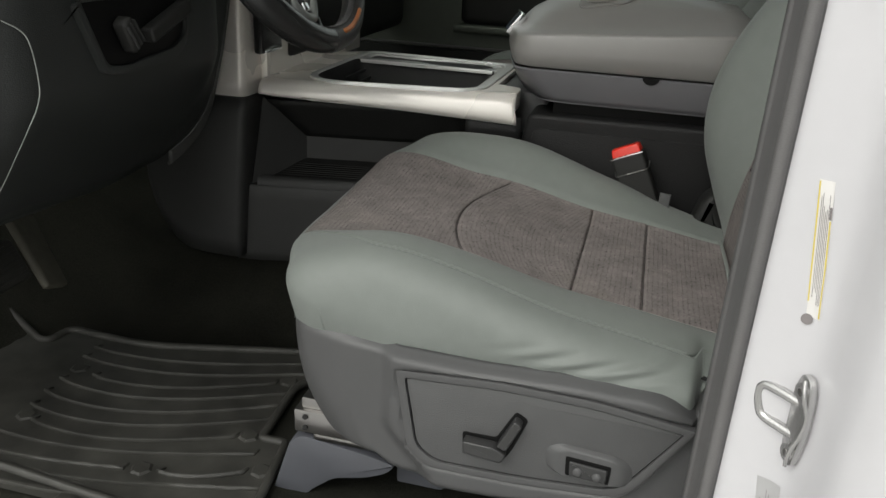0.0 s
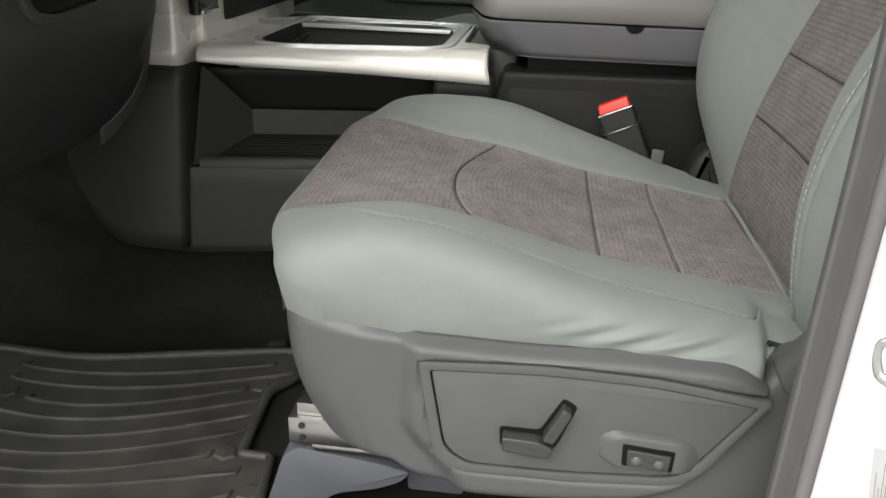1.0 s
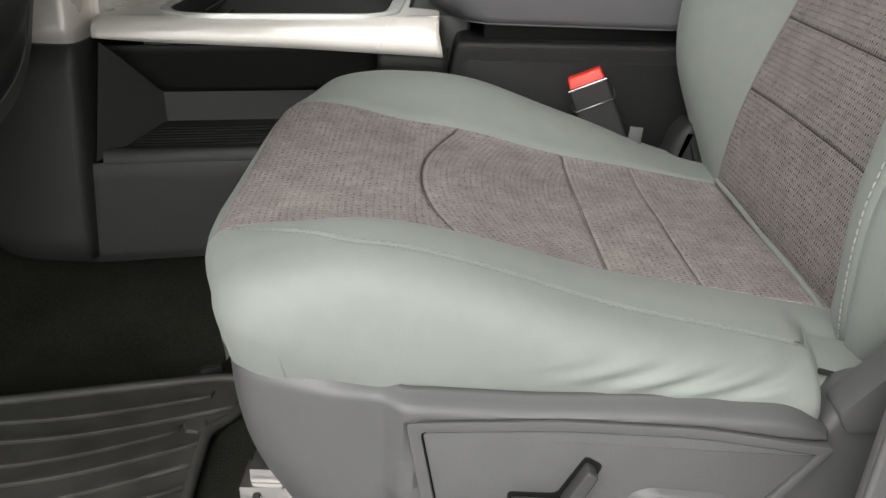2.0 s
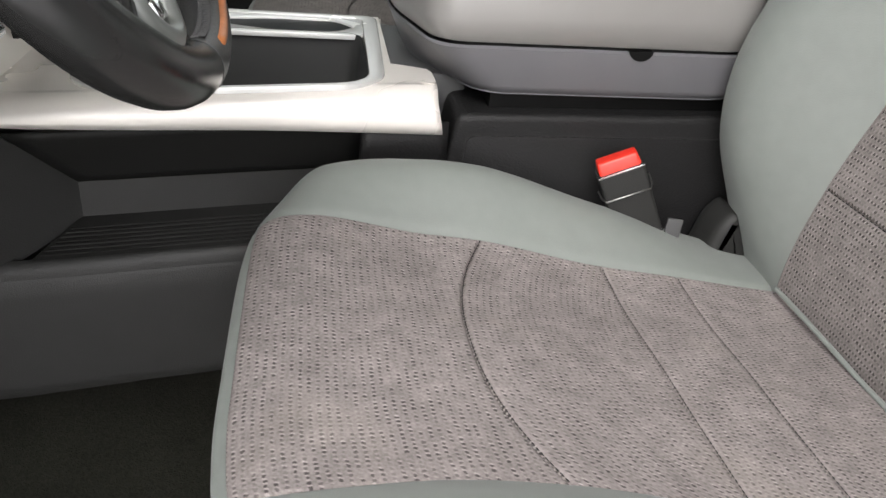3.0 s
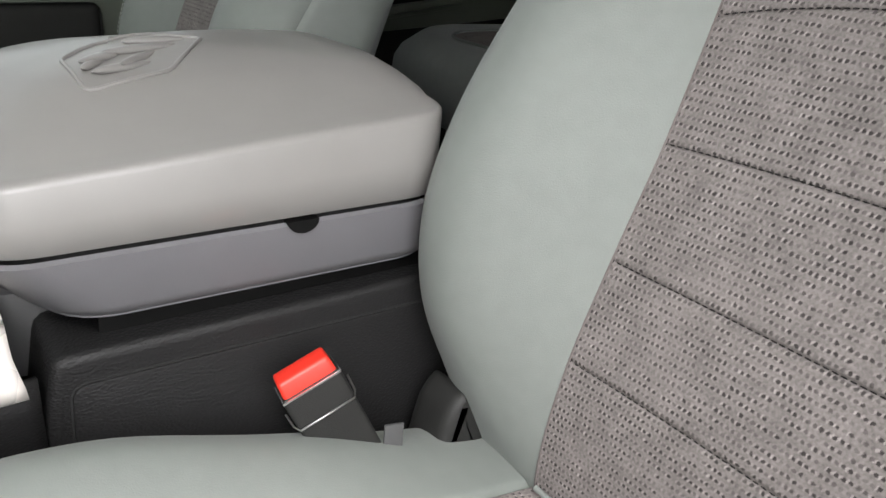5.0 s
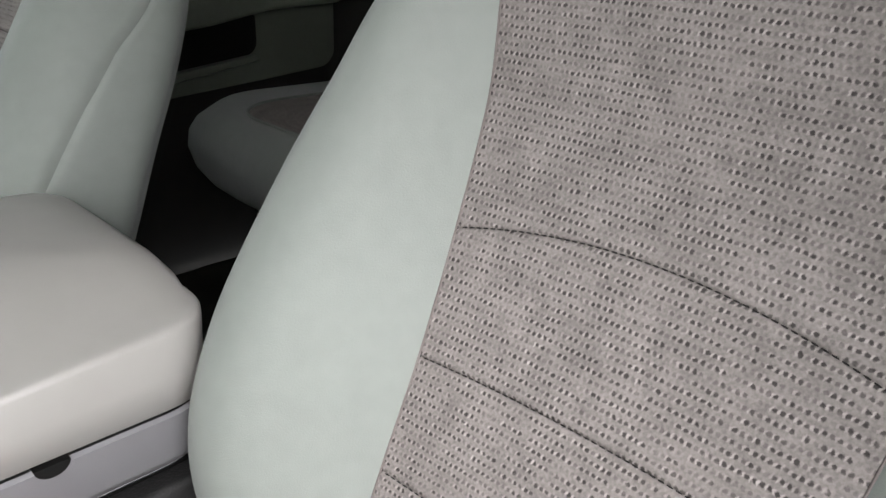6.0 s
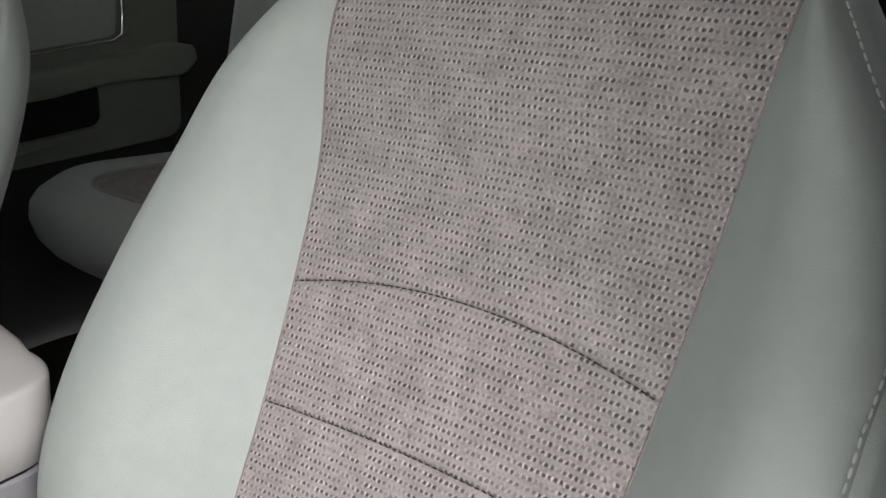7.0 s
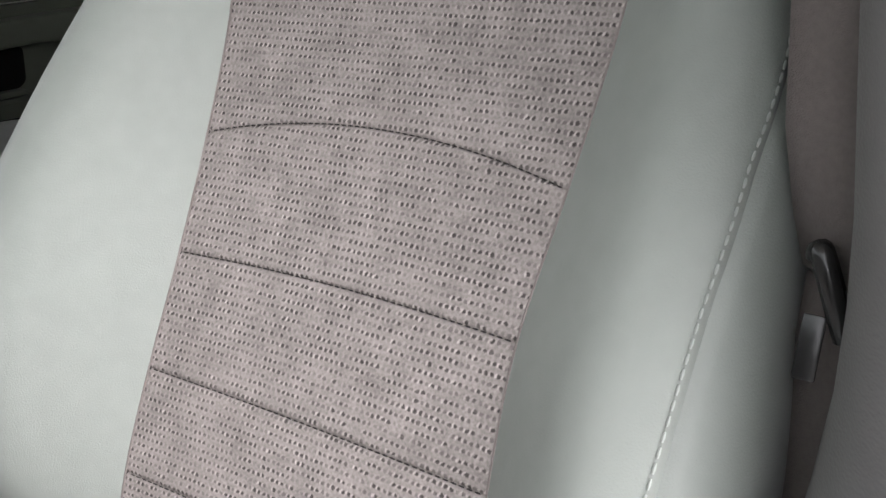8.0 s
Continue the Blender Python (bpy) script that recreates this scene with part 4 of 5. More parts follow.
    rows = np.array([[(a + (p - a) * t, b + (q - b) * t, 0.382 - 0.085 * t) for (a, b), (p, q) in zip(bin_top, bin_low)] for t in np.linspace(0, 1, 5)])
    part("tray_bin", sheet(rows, wrap=True), RUBBER_TRAY, c, "deep black tray bin")
    part("bin_floor", prism(bin_low, 0.292, 0.2985, "z", 0), RUBBER_TRAY, c)
    for k in range(6):
        part("bin_rib", rbox((0.003, 0.10, 0.006), 0.001, (-0.262 + 0.010 * k, 0.45, 0.304 + 0.062 * (1 - k / 6) ** 1.3)), RUBBER_TRAY, c)
    isl_o = rounded([(-0.292, 0.521), (-0.018, 0.518), (-0.016, 0.605), (-0.292, 0.614)], 0.01, 9)
    wav = rounded([(-0.272, 0.541), (-0.185, 0.552), (-0.125, 0.530), (-0.048, 0.531), (-0.026, 0.558), (-0.048, 0.590), (-0.125, 0.594), (-0.185, 0.582), (-0.272, 0.592)], 0.012, 5)
    part("island", ring_frame([reach(p, Vector((-0.15, 0.566)), isl_o) for p in wav], wav, 0.3755, 0.3815, 0.001), BRIGHT_BEZEL, c, "satin silver strip with a slot")
    # shallow black sheet that paints the depth shade of the slot
    part("slot", prism(wav, 0.340, 0.3785, "z", 0), RECESS_SHADE, c, "black sheet for the shade in the wavy slot")
    # rear body under the armrest
    o2 = rounded([(0.055, 0.0), (0.060, 0.30), (0.070, 0.353), (0.42, 0.357), (0.42, 0.0)], [0.0, 0.01, 0.012, 0.0, 0.0], 4)
    body = prism(o2, 0.331, 0.70, "y", 0.008, 3)
    part("rear_body", body, BODY_PLASTIC, c, "dark grey leather-grained rear body")
    pan = rounded([(0.066, 0.05), (0.080, 0.331), (0.40, 0.333), (0.40, 0.05)], [0.002, 0.012, 0.002, 0.002], 5)
    part("side_pad", prism(pan, 0.3285, 0.340, "y", 0.0015), BODY_PLASTIC, c, "grained side pad")
    gap = [(a * 1.0 + (-0.0014 if a < 0.1 else 0.0014), b + (0.0014 if b > 0.2 else 0)) for a, b in pan]
    part("pad_gap", prism(gap, 0.3303, 0.3385, "y", 0), SEAM, c, "dark gap round the side pad")
    # black block that stands for the shadow between armrest and rear body
    part("neck_shade", rbox((0.29, 0.33, 0.03), 0.004, (0.250, 0.52, 0.362)), RECESS_SHADE, c, "black block for the shade under the armrest")
    # bridge between trim and armrest
    part("hinge_bridge", prism(rounded([(0.006, 0.435), (0.032, 0.43), (0.05, 0.41), (0.09, 0.41), (0.09, 0.62), (0.006, 0.62)], 0.008), 0.30, 0.372, "z", 0.008), GREY_SMOOTH, c, "grey bridge before the armrest")
    part("inner_core", rbox((0.40, 0.26, 0.27), 0.01, (-0.16, 0.51, 0.135)), BLACK_PLASTIC, c)
    part("far_wall", rbox((0.44, 0.012, 0.34), 0.004, (-0.15, 0.665, 0.17)), CONSOLE_PLASTIC, c)
    return c


console()


def armrest():
    a = thing("armrest", (0.2, 0.52, 0.366), "grey padded vinyl centre armrest with embossed emblem, closed", "armrest")

    def ring(front, near, side_in, rear, n=9):
        """An outline in plan: chamfered nose, straight sides."""
        far = 1.04 - near
        cut = 0.68 * (0.52 - near)
        pts = [(front + 0.030 + side_in, near), (rear, near), (rear, far), (front + 0.030 + side_in, far), (front, far - cut), (front - 0.004, 0.52), (front, near + cut)]
        return rounded(pts, [0.032, 0.046, 0.046, 0.032, 0.05, 0.05, 0.05], n)

    def stack(levels):
        rows = []
        for z, f, near, s, r in levels:
            rows.append([(p, q, z) for p, q in ring(f, near, s, r)])
        return np.array(rows)

    base = stack([(0.372, 0.040, 0.345, 0.028, 0.372), (0.376, 0.034, 0.336, 0.026, 0.378), (0.384, 0.028, 0.332, 0.020, 0.380), (0.421, 0.012, 0.330, 0.0, 0.382), (0.4235, 0.013, 0.333, 0.0, 0.380)])
    bm = sheet(base, wrap=True)
    part("armrest_base", bm, LID_BASE, a, "darker grey plastic lower shell")
    part("base_floor", prism(ring(0.034, 0.337, 0.026, 0.376), 0.374, 0.400, "z", 0), LID_BASE, a)
    # dark sheet that paints the shade between shell and lid
    part("shadow_gap", prism(ring(0.022, 0.338, 0.0, 0.374), 0.41, 0.4275, "z", 0), SEAM, a, "dark sheet for the shade in the gap under the lid")
    lid = stack([(0.4262, 0.017, 0.334, 0, 0.381), (0.4275, 0.013, 0.331, 0, 0.383), (0.445, 0.008, 0.3313, 0, 0.386), (0.464, 0.009, 0.332, 0.002, 0.388), (0.4675, 0.0105, 0.3336, 0.003, 0.388), (0.4695, 0.0132, 0.3366, 0.004, 0.387), (0.4705, 0.0175, 0.3410, 0.006, 0.386), (0.4725, 0.0215, 0.350, 0.008, 0.385), (0.481, 0.028, 0.368, 0.008, 0.388), (0.498, 0.044, 0.398, 0.008, 0.386), (0.513, 0.070, 0.428, 0.006, 0.374)])
    # the side face grows taller towards the rear
    grow = np.interp(lid[:, :, 2], (0.4275, 0.464, 0.473, 0.495, 0.508), (0.0, 1.0, 1.0, 0.5, 0.25))
    lid[:, :, 2] += grow * (0.004 + 0.022 * np.clip((lid[:, :, 0] - 0.03) / 0.35, 0, 1))
    last = lid[-1]
    hub = last.mean(axis=0)
    crown = [hub + (last - hub) * np.array((s, s, 1)) + np.array((0, 0, 0.013 * (1 - s * s))) for s in (0.85, 0.65, 0.4, 0.15, 0.01)]
    bm = sheet(np.concatenate([lid, np.array(crown)]), wrap=True)
    part("lid", bm, LID_VINYL, a, "padded grey vinyl lid", angle=70)
    # embossed emblem: a five-sided shield outline and plain relief
    skin = np.concatenate([lid, np.array(crown)])

    def lid_z(x, y):
        """The lid's height over a place in plan."""
        turned = np.roll(skin, -1, axis=1)
        best = 0.47
        for a, b, c in ((skin[:-1], skin[1:], turned[1:]), (skin[:-1], turned[1:], turned[:-1])):
            det = (b[..., 1] - c[..., 1]) * (a[..., 0] - c[..., 0]) + (c[..., 0] - b[..., 0]) * (a[..., 1] - c[..., 1])
            det = np.where(np.abs(det) < 1e-12, 1e-12, det)
            p = ((b[..., 1] - c[..., 1]) * (x - c[..., 0]) + (c[..., 0] - b[..., 0]) * (y - c[..., 1])) / det
            q = ((c[..., 1] - a[..., 1]) * (x - c[..., 0]) + (a[..., 0] - c[..., 0]) * (y - c[..., 1])) / det
            hit = (p >= -1e-6) & (q >= -1e-6) & (p + q <= 1 + 1e-6)
            if hit.any():
                best = max(best, float((p * a[..., 2] + q * b[..., 2] + (1 - p - q) * c[..., 2])[hit].max()))
        return best

    sh = [(0.120, 0.474), (0.152, 0.510), (0.205, 0.523), (0.236, 0.500), (0.190, 0.434), (0.126, 0.416)]
    tube("emblem_rim", [(x, y, lid_z(x, y) + 0.0006) for x, y in dense(rounded(sh, 0.008, 5))], 0.0017, LID_VINYL, a, "raised outline of the emblem", closed=True)
    for x, y, l, r, w in ((0.150, 0.470, 0.056, 0.75, 0.015), (0.182, 0.482, 0.072, 0.30, 0.013), (0.196, 0.500, 0.052, 0.05, 0.011), (0.160, 0.446, 0.058, 0.45, 0.012), (0.176, 0.462, 0.062, 0.85, 0.009), (0.140, 0.456, 0.036, 0.9, 0.009)):
        bm = bmesh.new()
        bmesh.ops.create_uvsphere(bm, u_segments=18, v_segments=10, radius=0.5)
        bm.transform(Matrix.Translation((x, y, lid_z(x, y) + 0.0004)) @ Matrix.Rotation(r, 4, "Z") @ Matrix.Diagonal((l, w, 0.007, 1)))
        part("emblem_relief", bm, LID_VINYL, a)
    # notch in the lower shell's rim: a black patch paints its shade
    notch = [(0.250 + 0.0125 * math.cos(t), 0.4245 + 0.010 * math.sin(t)) for t in np.linspace(math.pi, 2 * math.pi, 14)]
    part("rim_notch_shade", prism(notch, 0.3285, 0.338, "y", 0), RECESS_SHADE, a, "black half-round patch for the shade in the rim's notch")
    m = Matrix.Translation((0.0150, 0.460, 0.477)) @ Matrix.Rotation(radians(16), 4, "Z") @ Matrix.Rotation(radians(38), 4, "Y")
    latch = part("latch_lever", rbox((0.010, 0.050, 0.036), 0.003, m @ Matrix.Translation((0.003, 0, 0)), 3), TAG_BLUE, a, "glossy blue-grey latch lever")
    part("latch_edge", rbox((0.012, 0.004, 0.040), 0.0015, m @ Matrix.Translation((0.002, -0.026, 0))), CHROME, latch, "bright latch rim")
    part("latch_edge", rbox((0.012, 0.055, 0.0035), 0.0015, m @ Matrix.Translation((0.002, 0, 0.019))), CHROME, latch, "bright latch rim")
    return a


armrest()

# ---- dash, steering wheel, pedals ----


def dash():
    d = thing("dashboard", (-0.6, 0.3, 0.2), "black moulded dashboard with knee panel and silver centre stack leg", "dashboard")
    # knee panel: bulges towards the driver, its lower edge runs up towards the centre
    def face(y, t):
        low = float(curve((-0.40, -0.25, -0.02, 0.05, 0.10, 0.143, 0.173, 0.198, 0.218, 0.232), (0.315, 0.310, 0.296, 0.309, 0.343, 0.390, 0.44, 0.50, 0.56, 0.61))(y))
        hi = 0.62
        z = low + (hi - low) * t
        flat = float(ease(y, 0.0, 0.16))
        x = (1 - flat) * (-0.42 + 0.125 * float(ease(z, 0.27, 0.47))) - flat * 0.378 - 0.06 * float(ease(-y, 0.30, 0.42))
        return (x, y, z)

    rows = np.array([[face(y, t) for t in np.linspace(0, 1, 26)] for y in np.linspace(-0.40, 0.232, 44)])
    knee = part("knee_panel", sheet(rows), DASH_PLASTIC, d, "black knee panel")
    knee.modifiers.new("thickness", "SOLIDIFY").thickness = 0.006
    under = np.array([[(face(y, 0)[0] - 0.30 * s, y, face(y, 0)[2] - 0.10 * math.sin(s * math.pi / 2) ** 1.0 * (1 - float(ease(y, 0.05, 0.2)))) for s in np.linspace(0, 1, 8)] for y in np.linspace(-0.40, 0.232, 24)])
    part("under_panel", sheet(under), DASH_PLASTIC, d)
    # narrow grey edge strip where the knee panel meets the stack
    ys = np.linspace(0.052, 0.229, 40)
    foot = np.array([face(y, 0) for y in ys])
    way = np.gradient(foot, axis=0)
    way /= np.linalg.norm(way[:, 1:], axis=1)[:, None]
    wide = 0.009 + 0.017 * (1 - ease(ys, 0.06, 0.20))
    aside = np.stack([-0.3 + 0 * ys, way[:, 2], -way[:, 1]], axis=1) * wide[:, None]
    band = np.stack([foot + np.array((0.001, 0, 0)) + aside * k for k in (0.0, 0.08, 0.5, 0.92, 1.0)], axis=1)
    band[:, 1:4, 0] += 0.003
    strip = part("edge_strip", sheet(band), TRIM_DARK, d, "dark grey edge strip")
    strip.modifiers.new("thickness", "SOLIDIFY").thickness = 0.004
    # pale stitched seam at the door end
    seam = np.array([(-0.3309, 0.5311), (-0.3194, 0.5235), (-0.3126, 0.5144), (-0.3087, 0.4952), (-0.3076, 0.4702), (-0.3106, 0.4516), (-0.3140, 0.4300), (-0.3115, 0.4022), (-0.3023, 0.3704), (-0.292, 0.340)])

    def door_end(y, z, proud):
        """The knee panel's surface near the door, pushed out a little."""
        return (-0.42 + 0.125 * float(ease(z, 0.27, 0.47)) - 0.06 * float(ease(-y, 0.30, 0.42)) + proud, y, z)

    path = [door_end(y, z, 0.0095) for y, z in smooth_line(seam, 48)]
    tube("stitched_seam", path, 0.0006, THREAD, d, "pale stitched seam")
    line = [door_end(y, z, 0.0045) for y, z in zip(np.linspace(-0.40, -0.312, 14), np.linspace(0.450, 0.458, 14))]
    tube("panel_groove", line, 0.0013, RECESS_SHADE, d, "dark panel joint")
    # brake release; its pocket's shade is a black slab on the panel
    pk = [(-0.245, 0.545), (-0.212, 0.477), (-0.18, 0.472), (-0.090, 0.480), (-0.066, 0.492), (-0.062, 0.545)]
    part("release_pocket_shade", prism(rounded(pk, 0.01), -0.2965, -0.2855, "x", 0.002), RECESS_SHADE, d, "black slab for the shade in the brake release pocket")
    part("pocket_rim", ring_frame(rounded([(-0.253, 0.54), (-0.217, 0.468), (-0.18, 0.464), (-0.086, 0.467), (-0.063, 0.482), (-0.05, 0.54)], 0.01), rounded(pk, 0.01), -0.294, -0.282, 0.002, "x"), DASH_PLASTIC, d)
    m = Matrix.Translation((-0.276, -0.184, 0.506)) @ Matrix.Rotation(radians(34), 4, "X")
    grip = part("brake_release", rbox((0.018, 0.023, 0.036), 0.006, m, 3, taper=(1, 0.7)), BLACK_PLASTIC, d, "grey brake release handle")
    for k in range(3):
        part("grip_rib", rbox((0.003, 0.0022, 0.028), 0.001, m @ Matrix.Translation((0.0095, -0.006 + 0.006 * k, 0))), SWITCH_GREY, grip)
    part("pocket_lever", rbox((0.016, 0.085, 0.016), 0.004, Matrix.Translation((-0.278, -0.108, 0.512)) @ Matrix.Rotation(radians(18), 4, "X"), 3), BLACK_PLASTIC, d, "black lever in the pocket")
    for k in range(4):
        y, z = -0.046 + 0.0042 * k, 0.4185 + 0.0036 * k
        x = face(y, (z - 0.29) / 0.33)[0]
        part("embossed_bar", rbox((0.004, 0.0075, 0.0016), 0.0006, Matrix.Translation((x + 0.001, y, z)) @ Matrix.Rotation(0.5, 4, "X")), BLACK_PLASTIC, d)
    part("column_shroud", rbox((0.20, 0.15, 0.12), 0.03, (-0.36, 0.015, 0.60), 3), BLACK_PLASTIC, d)
    # stack leg: dark below, silver above
    def leg(z0, z1, x0):
        rows = []
        turn = ((-0.44, 0.239), (-0.41, 0.237), (-0.383, 0.2368), (-0.378, 0.2375), (-0.3745, 0.2400), (-0.3730, 0.246), (-0.371, 0.30), (-0.369, 0.45))
        for x, y in [(x, 0.239 - 0.17 * (x + 0.44)) for x in np.linspace(x0, -0.45, 14)] + list(turn):
            foot = z0 + (0.19 * (1 - math.sqrt(max(0.0, 1 - (max(0.0, -0.455 - x) / 0.113) ** 2))) if z0 < 0.3 else 0)
            rows.append([(x - 0.02 * (0.35 - z) / 0.27 if z < 0.352 else x, y, z) for z in np.linspace(foot, z1, 10)])
        return sheet(np.array(rows))

    lower = part("stack_leg", leg(0.075, 0.3515, -0.567), CONSOLE_PLASTIC, d, "dark grey lower stack leg", angle=60)
    lower.modifiers.new("thickness", "SOLIDIFY").thickness = 0.004
    upper = part("silver_leg", leg(0.3535, 0.56, -0.50), SILVER, d, "satin silver stack side", angle=60)
    upper.modifiers.new("thickness", "SOLIDIFY").thickness = 0.004
    part("stack_face", rbox((0.012, 0.44, 0.30), 0.004, (-0.362, 0.51, 0.52)), SILVER, d)
    part("switch_pod", rbox((0.016, 0.074, 0.090), 0.006, (-0.352, 0.288, 0.464)), GLOSS_BLACK, d, "glossy black switch pod")
    part("pod_rim", rbox((0.004, 0.058, 0.007), 0.002, (-0.343, 0.288, 0.4245)), CHROME, d, "bright rim of the switch pod")
    part("stack_panel", rbox((0.02, 0.30, 0.20), 0.008, (-0.356, 0.52, 0.50)), BLACK_PLASTIC, d)
    part("upper_dash", rbox((0.40, 1.70, 0.20), 0.05, (-0.62, 0.52, 0.74), 4), DASH_PLASTIC, d)
    part("glove_side", rbox((0.10, 0.62, 0.36), 0.04, (-0.50, 1.06, 0.52), 4), DASH_PLASTIC, d)


dash()


def steering_wheel():
    w = thing("steering_wheel", (-0.2241, 0.0341, 0.6504), "black leather steering wheel with satin silver spoke bezels, turned slightly", "steering wheel")
    tilt, R, r = radians(28.0), 0.1858, 0.0155
    u = Vector((-math.sin(tilt), 0, math.cos(tilt)))
    v = Vector((0, 1, 0))
    nrm = Vector((math.cos(tilt), 0, math.sin(tilt)))
    c = Vector((-0.2241, 0.0341, 0.6504))
    TURN_BY = radians(-27)

    def at(a, rad=R, out=0.0):
        return c - u * float(rad * math.cos(a)) + v * float(rad * math.sin(a)) + nrm * float(out)

    def arc(a0, a1, n=40):
        return [at(a) for a in np.linspace(a0, a1, n)]

    lo, hi = TURN_BY - radians(42), TURN_BY + radians(21)
    tube("leather_rim", arc(hi, lo + 2 * math.pi, 120), r, LEATHER_BLACK, w, "stitched black leather rim", sides=16)
    fat = [r * (1.0 + 0.16 * math.sin(math.pi * t)) for t in np.linspace(0, 1, 30)]
    tube("lower_rim", arc(lo, hi, 30), fat, GLOSS_BLACK, w, "smooth black lower rim section", sides=18)
    for a in (lo, hi):
        tube("rim_joint", [at(a - 0.012), at(a + 0.012)], r * 1.03, LEATHER_BLACK, w, sides=18)
    # baseball stitching on the inner side of the leather
    bm = bmesh.new()
    for a in np.linspace(hi + 0.05, hi + 2.4, 110):
        p, q = at(a, R - r * 0.97, 0.004), at(a + 0.014, R - r * 0.78, 0.011)
        tube("", [p, (p + q) / 2 + nrm * 0.0008, q], 0.0009, THREAD, None, sides=5, build=bm)
        p2 = at(a + 0.028, R - r * 0.97, 0.004)
        tube("", [q, (q + p2) / 2, p2], 0.0008, THREAD, None, sides=5, build=bm)
    part("rim_stitching", bm, LEATHER_BLACK, w, "crossed rim stitching")
    hub = bmesh.new()
    bmesh.ops.create_uvsphere(hub, u_segments=28, v_segments=14, radius=1)
    m = Matrix.Translation(c - 0.005 * nrm) @ Matrix((nrm, v, u)).transposed().to_4x4() @ Matrix.Diagonal((0.045, 0.085, 0.075, 1))
    hub.transform(m)
    part("airbag_cover", hub, BLACK_PLASTIC, w)
    # lower spoke: two rails with a window between, bezel round it
    for s in (-1, 1):
        rail = [at(TURN_BY + s * 0.17 * k, rad, 0.002 + 0.010 * (1 - rad / R)) for rad, k in ((R - 0.006, 1.15), (R - 0.03, 0.95), (0.11, 1.05), (0.07, 1.5))]
        tube("spoke_rail", smooth_line(np.array(rail), 14), 0.0105, GLOSS_BLACK, w, sides=12)
    plate = [at(TURN_BY + s * k, rad, 0.004) for rad, s, k in ((R - 0.010, -1, 0.15), (R - 0.010, 1, 0.15), (0.07, 1, 0.26), (0.07, -1, 0.26))]
    bm = bmesh.new()
    for off in (0.0, -0.012):
        bm.faces.new([bm.verts.new(p + nrm * off) for p in plate])
    part("spoke_plate", bm, BLACK_PLASTIC, w)
    bez = [at(TURN_BY - 0.36, 0.075, 0.012), at(TURN_BY - 0.22, 0.12, 0.012), at(TURN_BY - 0.15, R - 0.030, 0.011), at(TURN_BY - 0.10, R - 0.017, 0.011), at(TURN_BY, R - 0.012, 0.012), at(TURN_BY + 0.10, R - 0.017, 0.011), at(TURN_BY + 0.15, R - 0.030, 0.011), at(TURN_BY + 0.22, 0.12, 0.012), at(TURN_BY + 0.36, 0.075, 0.012)]
    tube("spoke_bezel", smooth_line(np.array(bez), 60), 0.0062, WHEEL_SILVER, w, "satin silver U-shaped spoke bezel", sides=10)
    inset = [at(TURN_BY + s * 0.0155 / rad, rad, 0.0085) for rad, s in ((0.085, -1), (0.085, 1), (R - 0.036, 1), (R - 0.036, -1))]
    bm = bmesh.new()
    face = bm.faces.new([bm.verts.new(p) for p in inset])
    for vert in bmesh.ops.extrude_face_region(bm, geom=[face])["geom"]:
        if isinstance(vert, bmesh.types.BMVert):
            vert.co -= nrm * 0.007
    bmesh.ops.bevel(bm, geom=list(bm.edges), offset=0.002, segments=2, affect="EDGES")
    part("spoke_inset", bm, LID_BASE, w, "grey inset in the spoke window")
    # orange-brown stripe laid along part of the rim
    worn = [at(a, R - 0.003, 0.0128) for a in np.linspace(hi + 0.10, hi + 0.62, 16)]
    tube("orange_stripe", worn, [0.0012] + [0.0042] * 14 + [0.0012], STRIPE_ORANGE, w, "orange-brown stripe on the rim", flat=0.9)
    part("bezel_stud", rbox((0.008, 0.014, 0.012), 0.0035, Matrix.Translation(at(TURN_BY + 0.04, R - 0.028, 0.010)) @ Matrix((nrm, v, u)).transposed().to_4x4(), 3), CHROME, w, "bright stud in the spoke window")
    for s in (-1, 1):
        a = TURN_BY + s * radians(100)
        sp = [at(a, R - 0.006, 0), at(a, 0.14, 0.006), at(a, 0.08, 0.01)]
        tube("side_spoke", smooth_line(np.array(sp), 10), [0.016] * 10, GLOSS_BLACK, w, flat=0.5, sides=12)
    tube("column", [c - 0.02 * nrm, c - 0.16 * nrm], 0.035, BLACK_PLASTIC, w, sides=20)


steering_wheel()


def pedals():
    a = thing("accelerator_pedal", (-0.63, 0.06, 0.03), "worn dark accelerator pedal", "pedal")
    m = Matrix.Translation((-0.625, 0.030, 0.132)) @ Matrix.Rotation(radians(-20), 4, "X") @ Matrix.Rotation(radians(-40), 4, "Y")
    part("pad", rbox((0.014, 0.046, 0.135), 0.006, m, 3, taper=(1, 1.25)), PEDAL_WORN, a, "worn grey-brown pedal pad")
    tube("arm", [m @ Vector((-0.006, 0, 0.05)), m @ Vector((-0.03, 0, 0.14)), m @ Vector((-0.06, 0.0, 0.25))], 0.008, BLACK_PLASTIC, a)
    b = thing("brake_pedal", (-0.64, -0.07, 0.10), "dark ribbed brake pedal", "pedal")
    m = Matrix.Translation((-0.610, -0.075, 0.140)) @ Matrix.Rotation(radians(-30), 4, "Y")
    part("pad", rbox((0.016, 0.110, 0.065), 0.008, m, 3), MAT_RUBBER, b)
    for k in range(5):
        part("pad_rib", rbox((0.004, 0.095, 0.005), 0.001, m @ Matrix.Translation((0.0085, 0, -0.022 + 0.011 * k))), MAT_RUBBER, b)
    tube("arm", [m @ Vector((-0.006, 0, 0.0)), m @ Vector((-0.04, 0, 0.14)), m @ Vector((-0.06, 0.0, 0.28))], 0.010, BLACK_PLASTIC, b)


pedals()

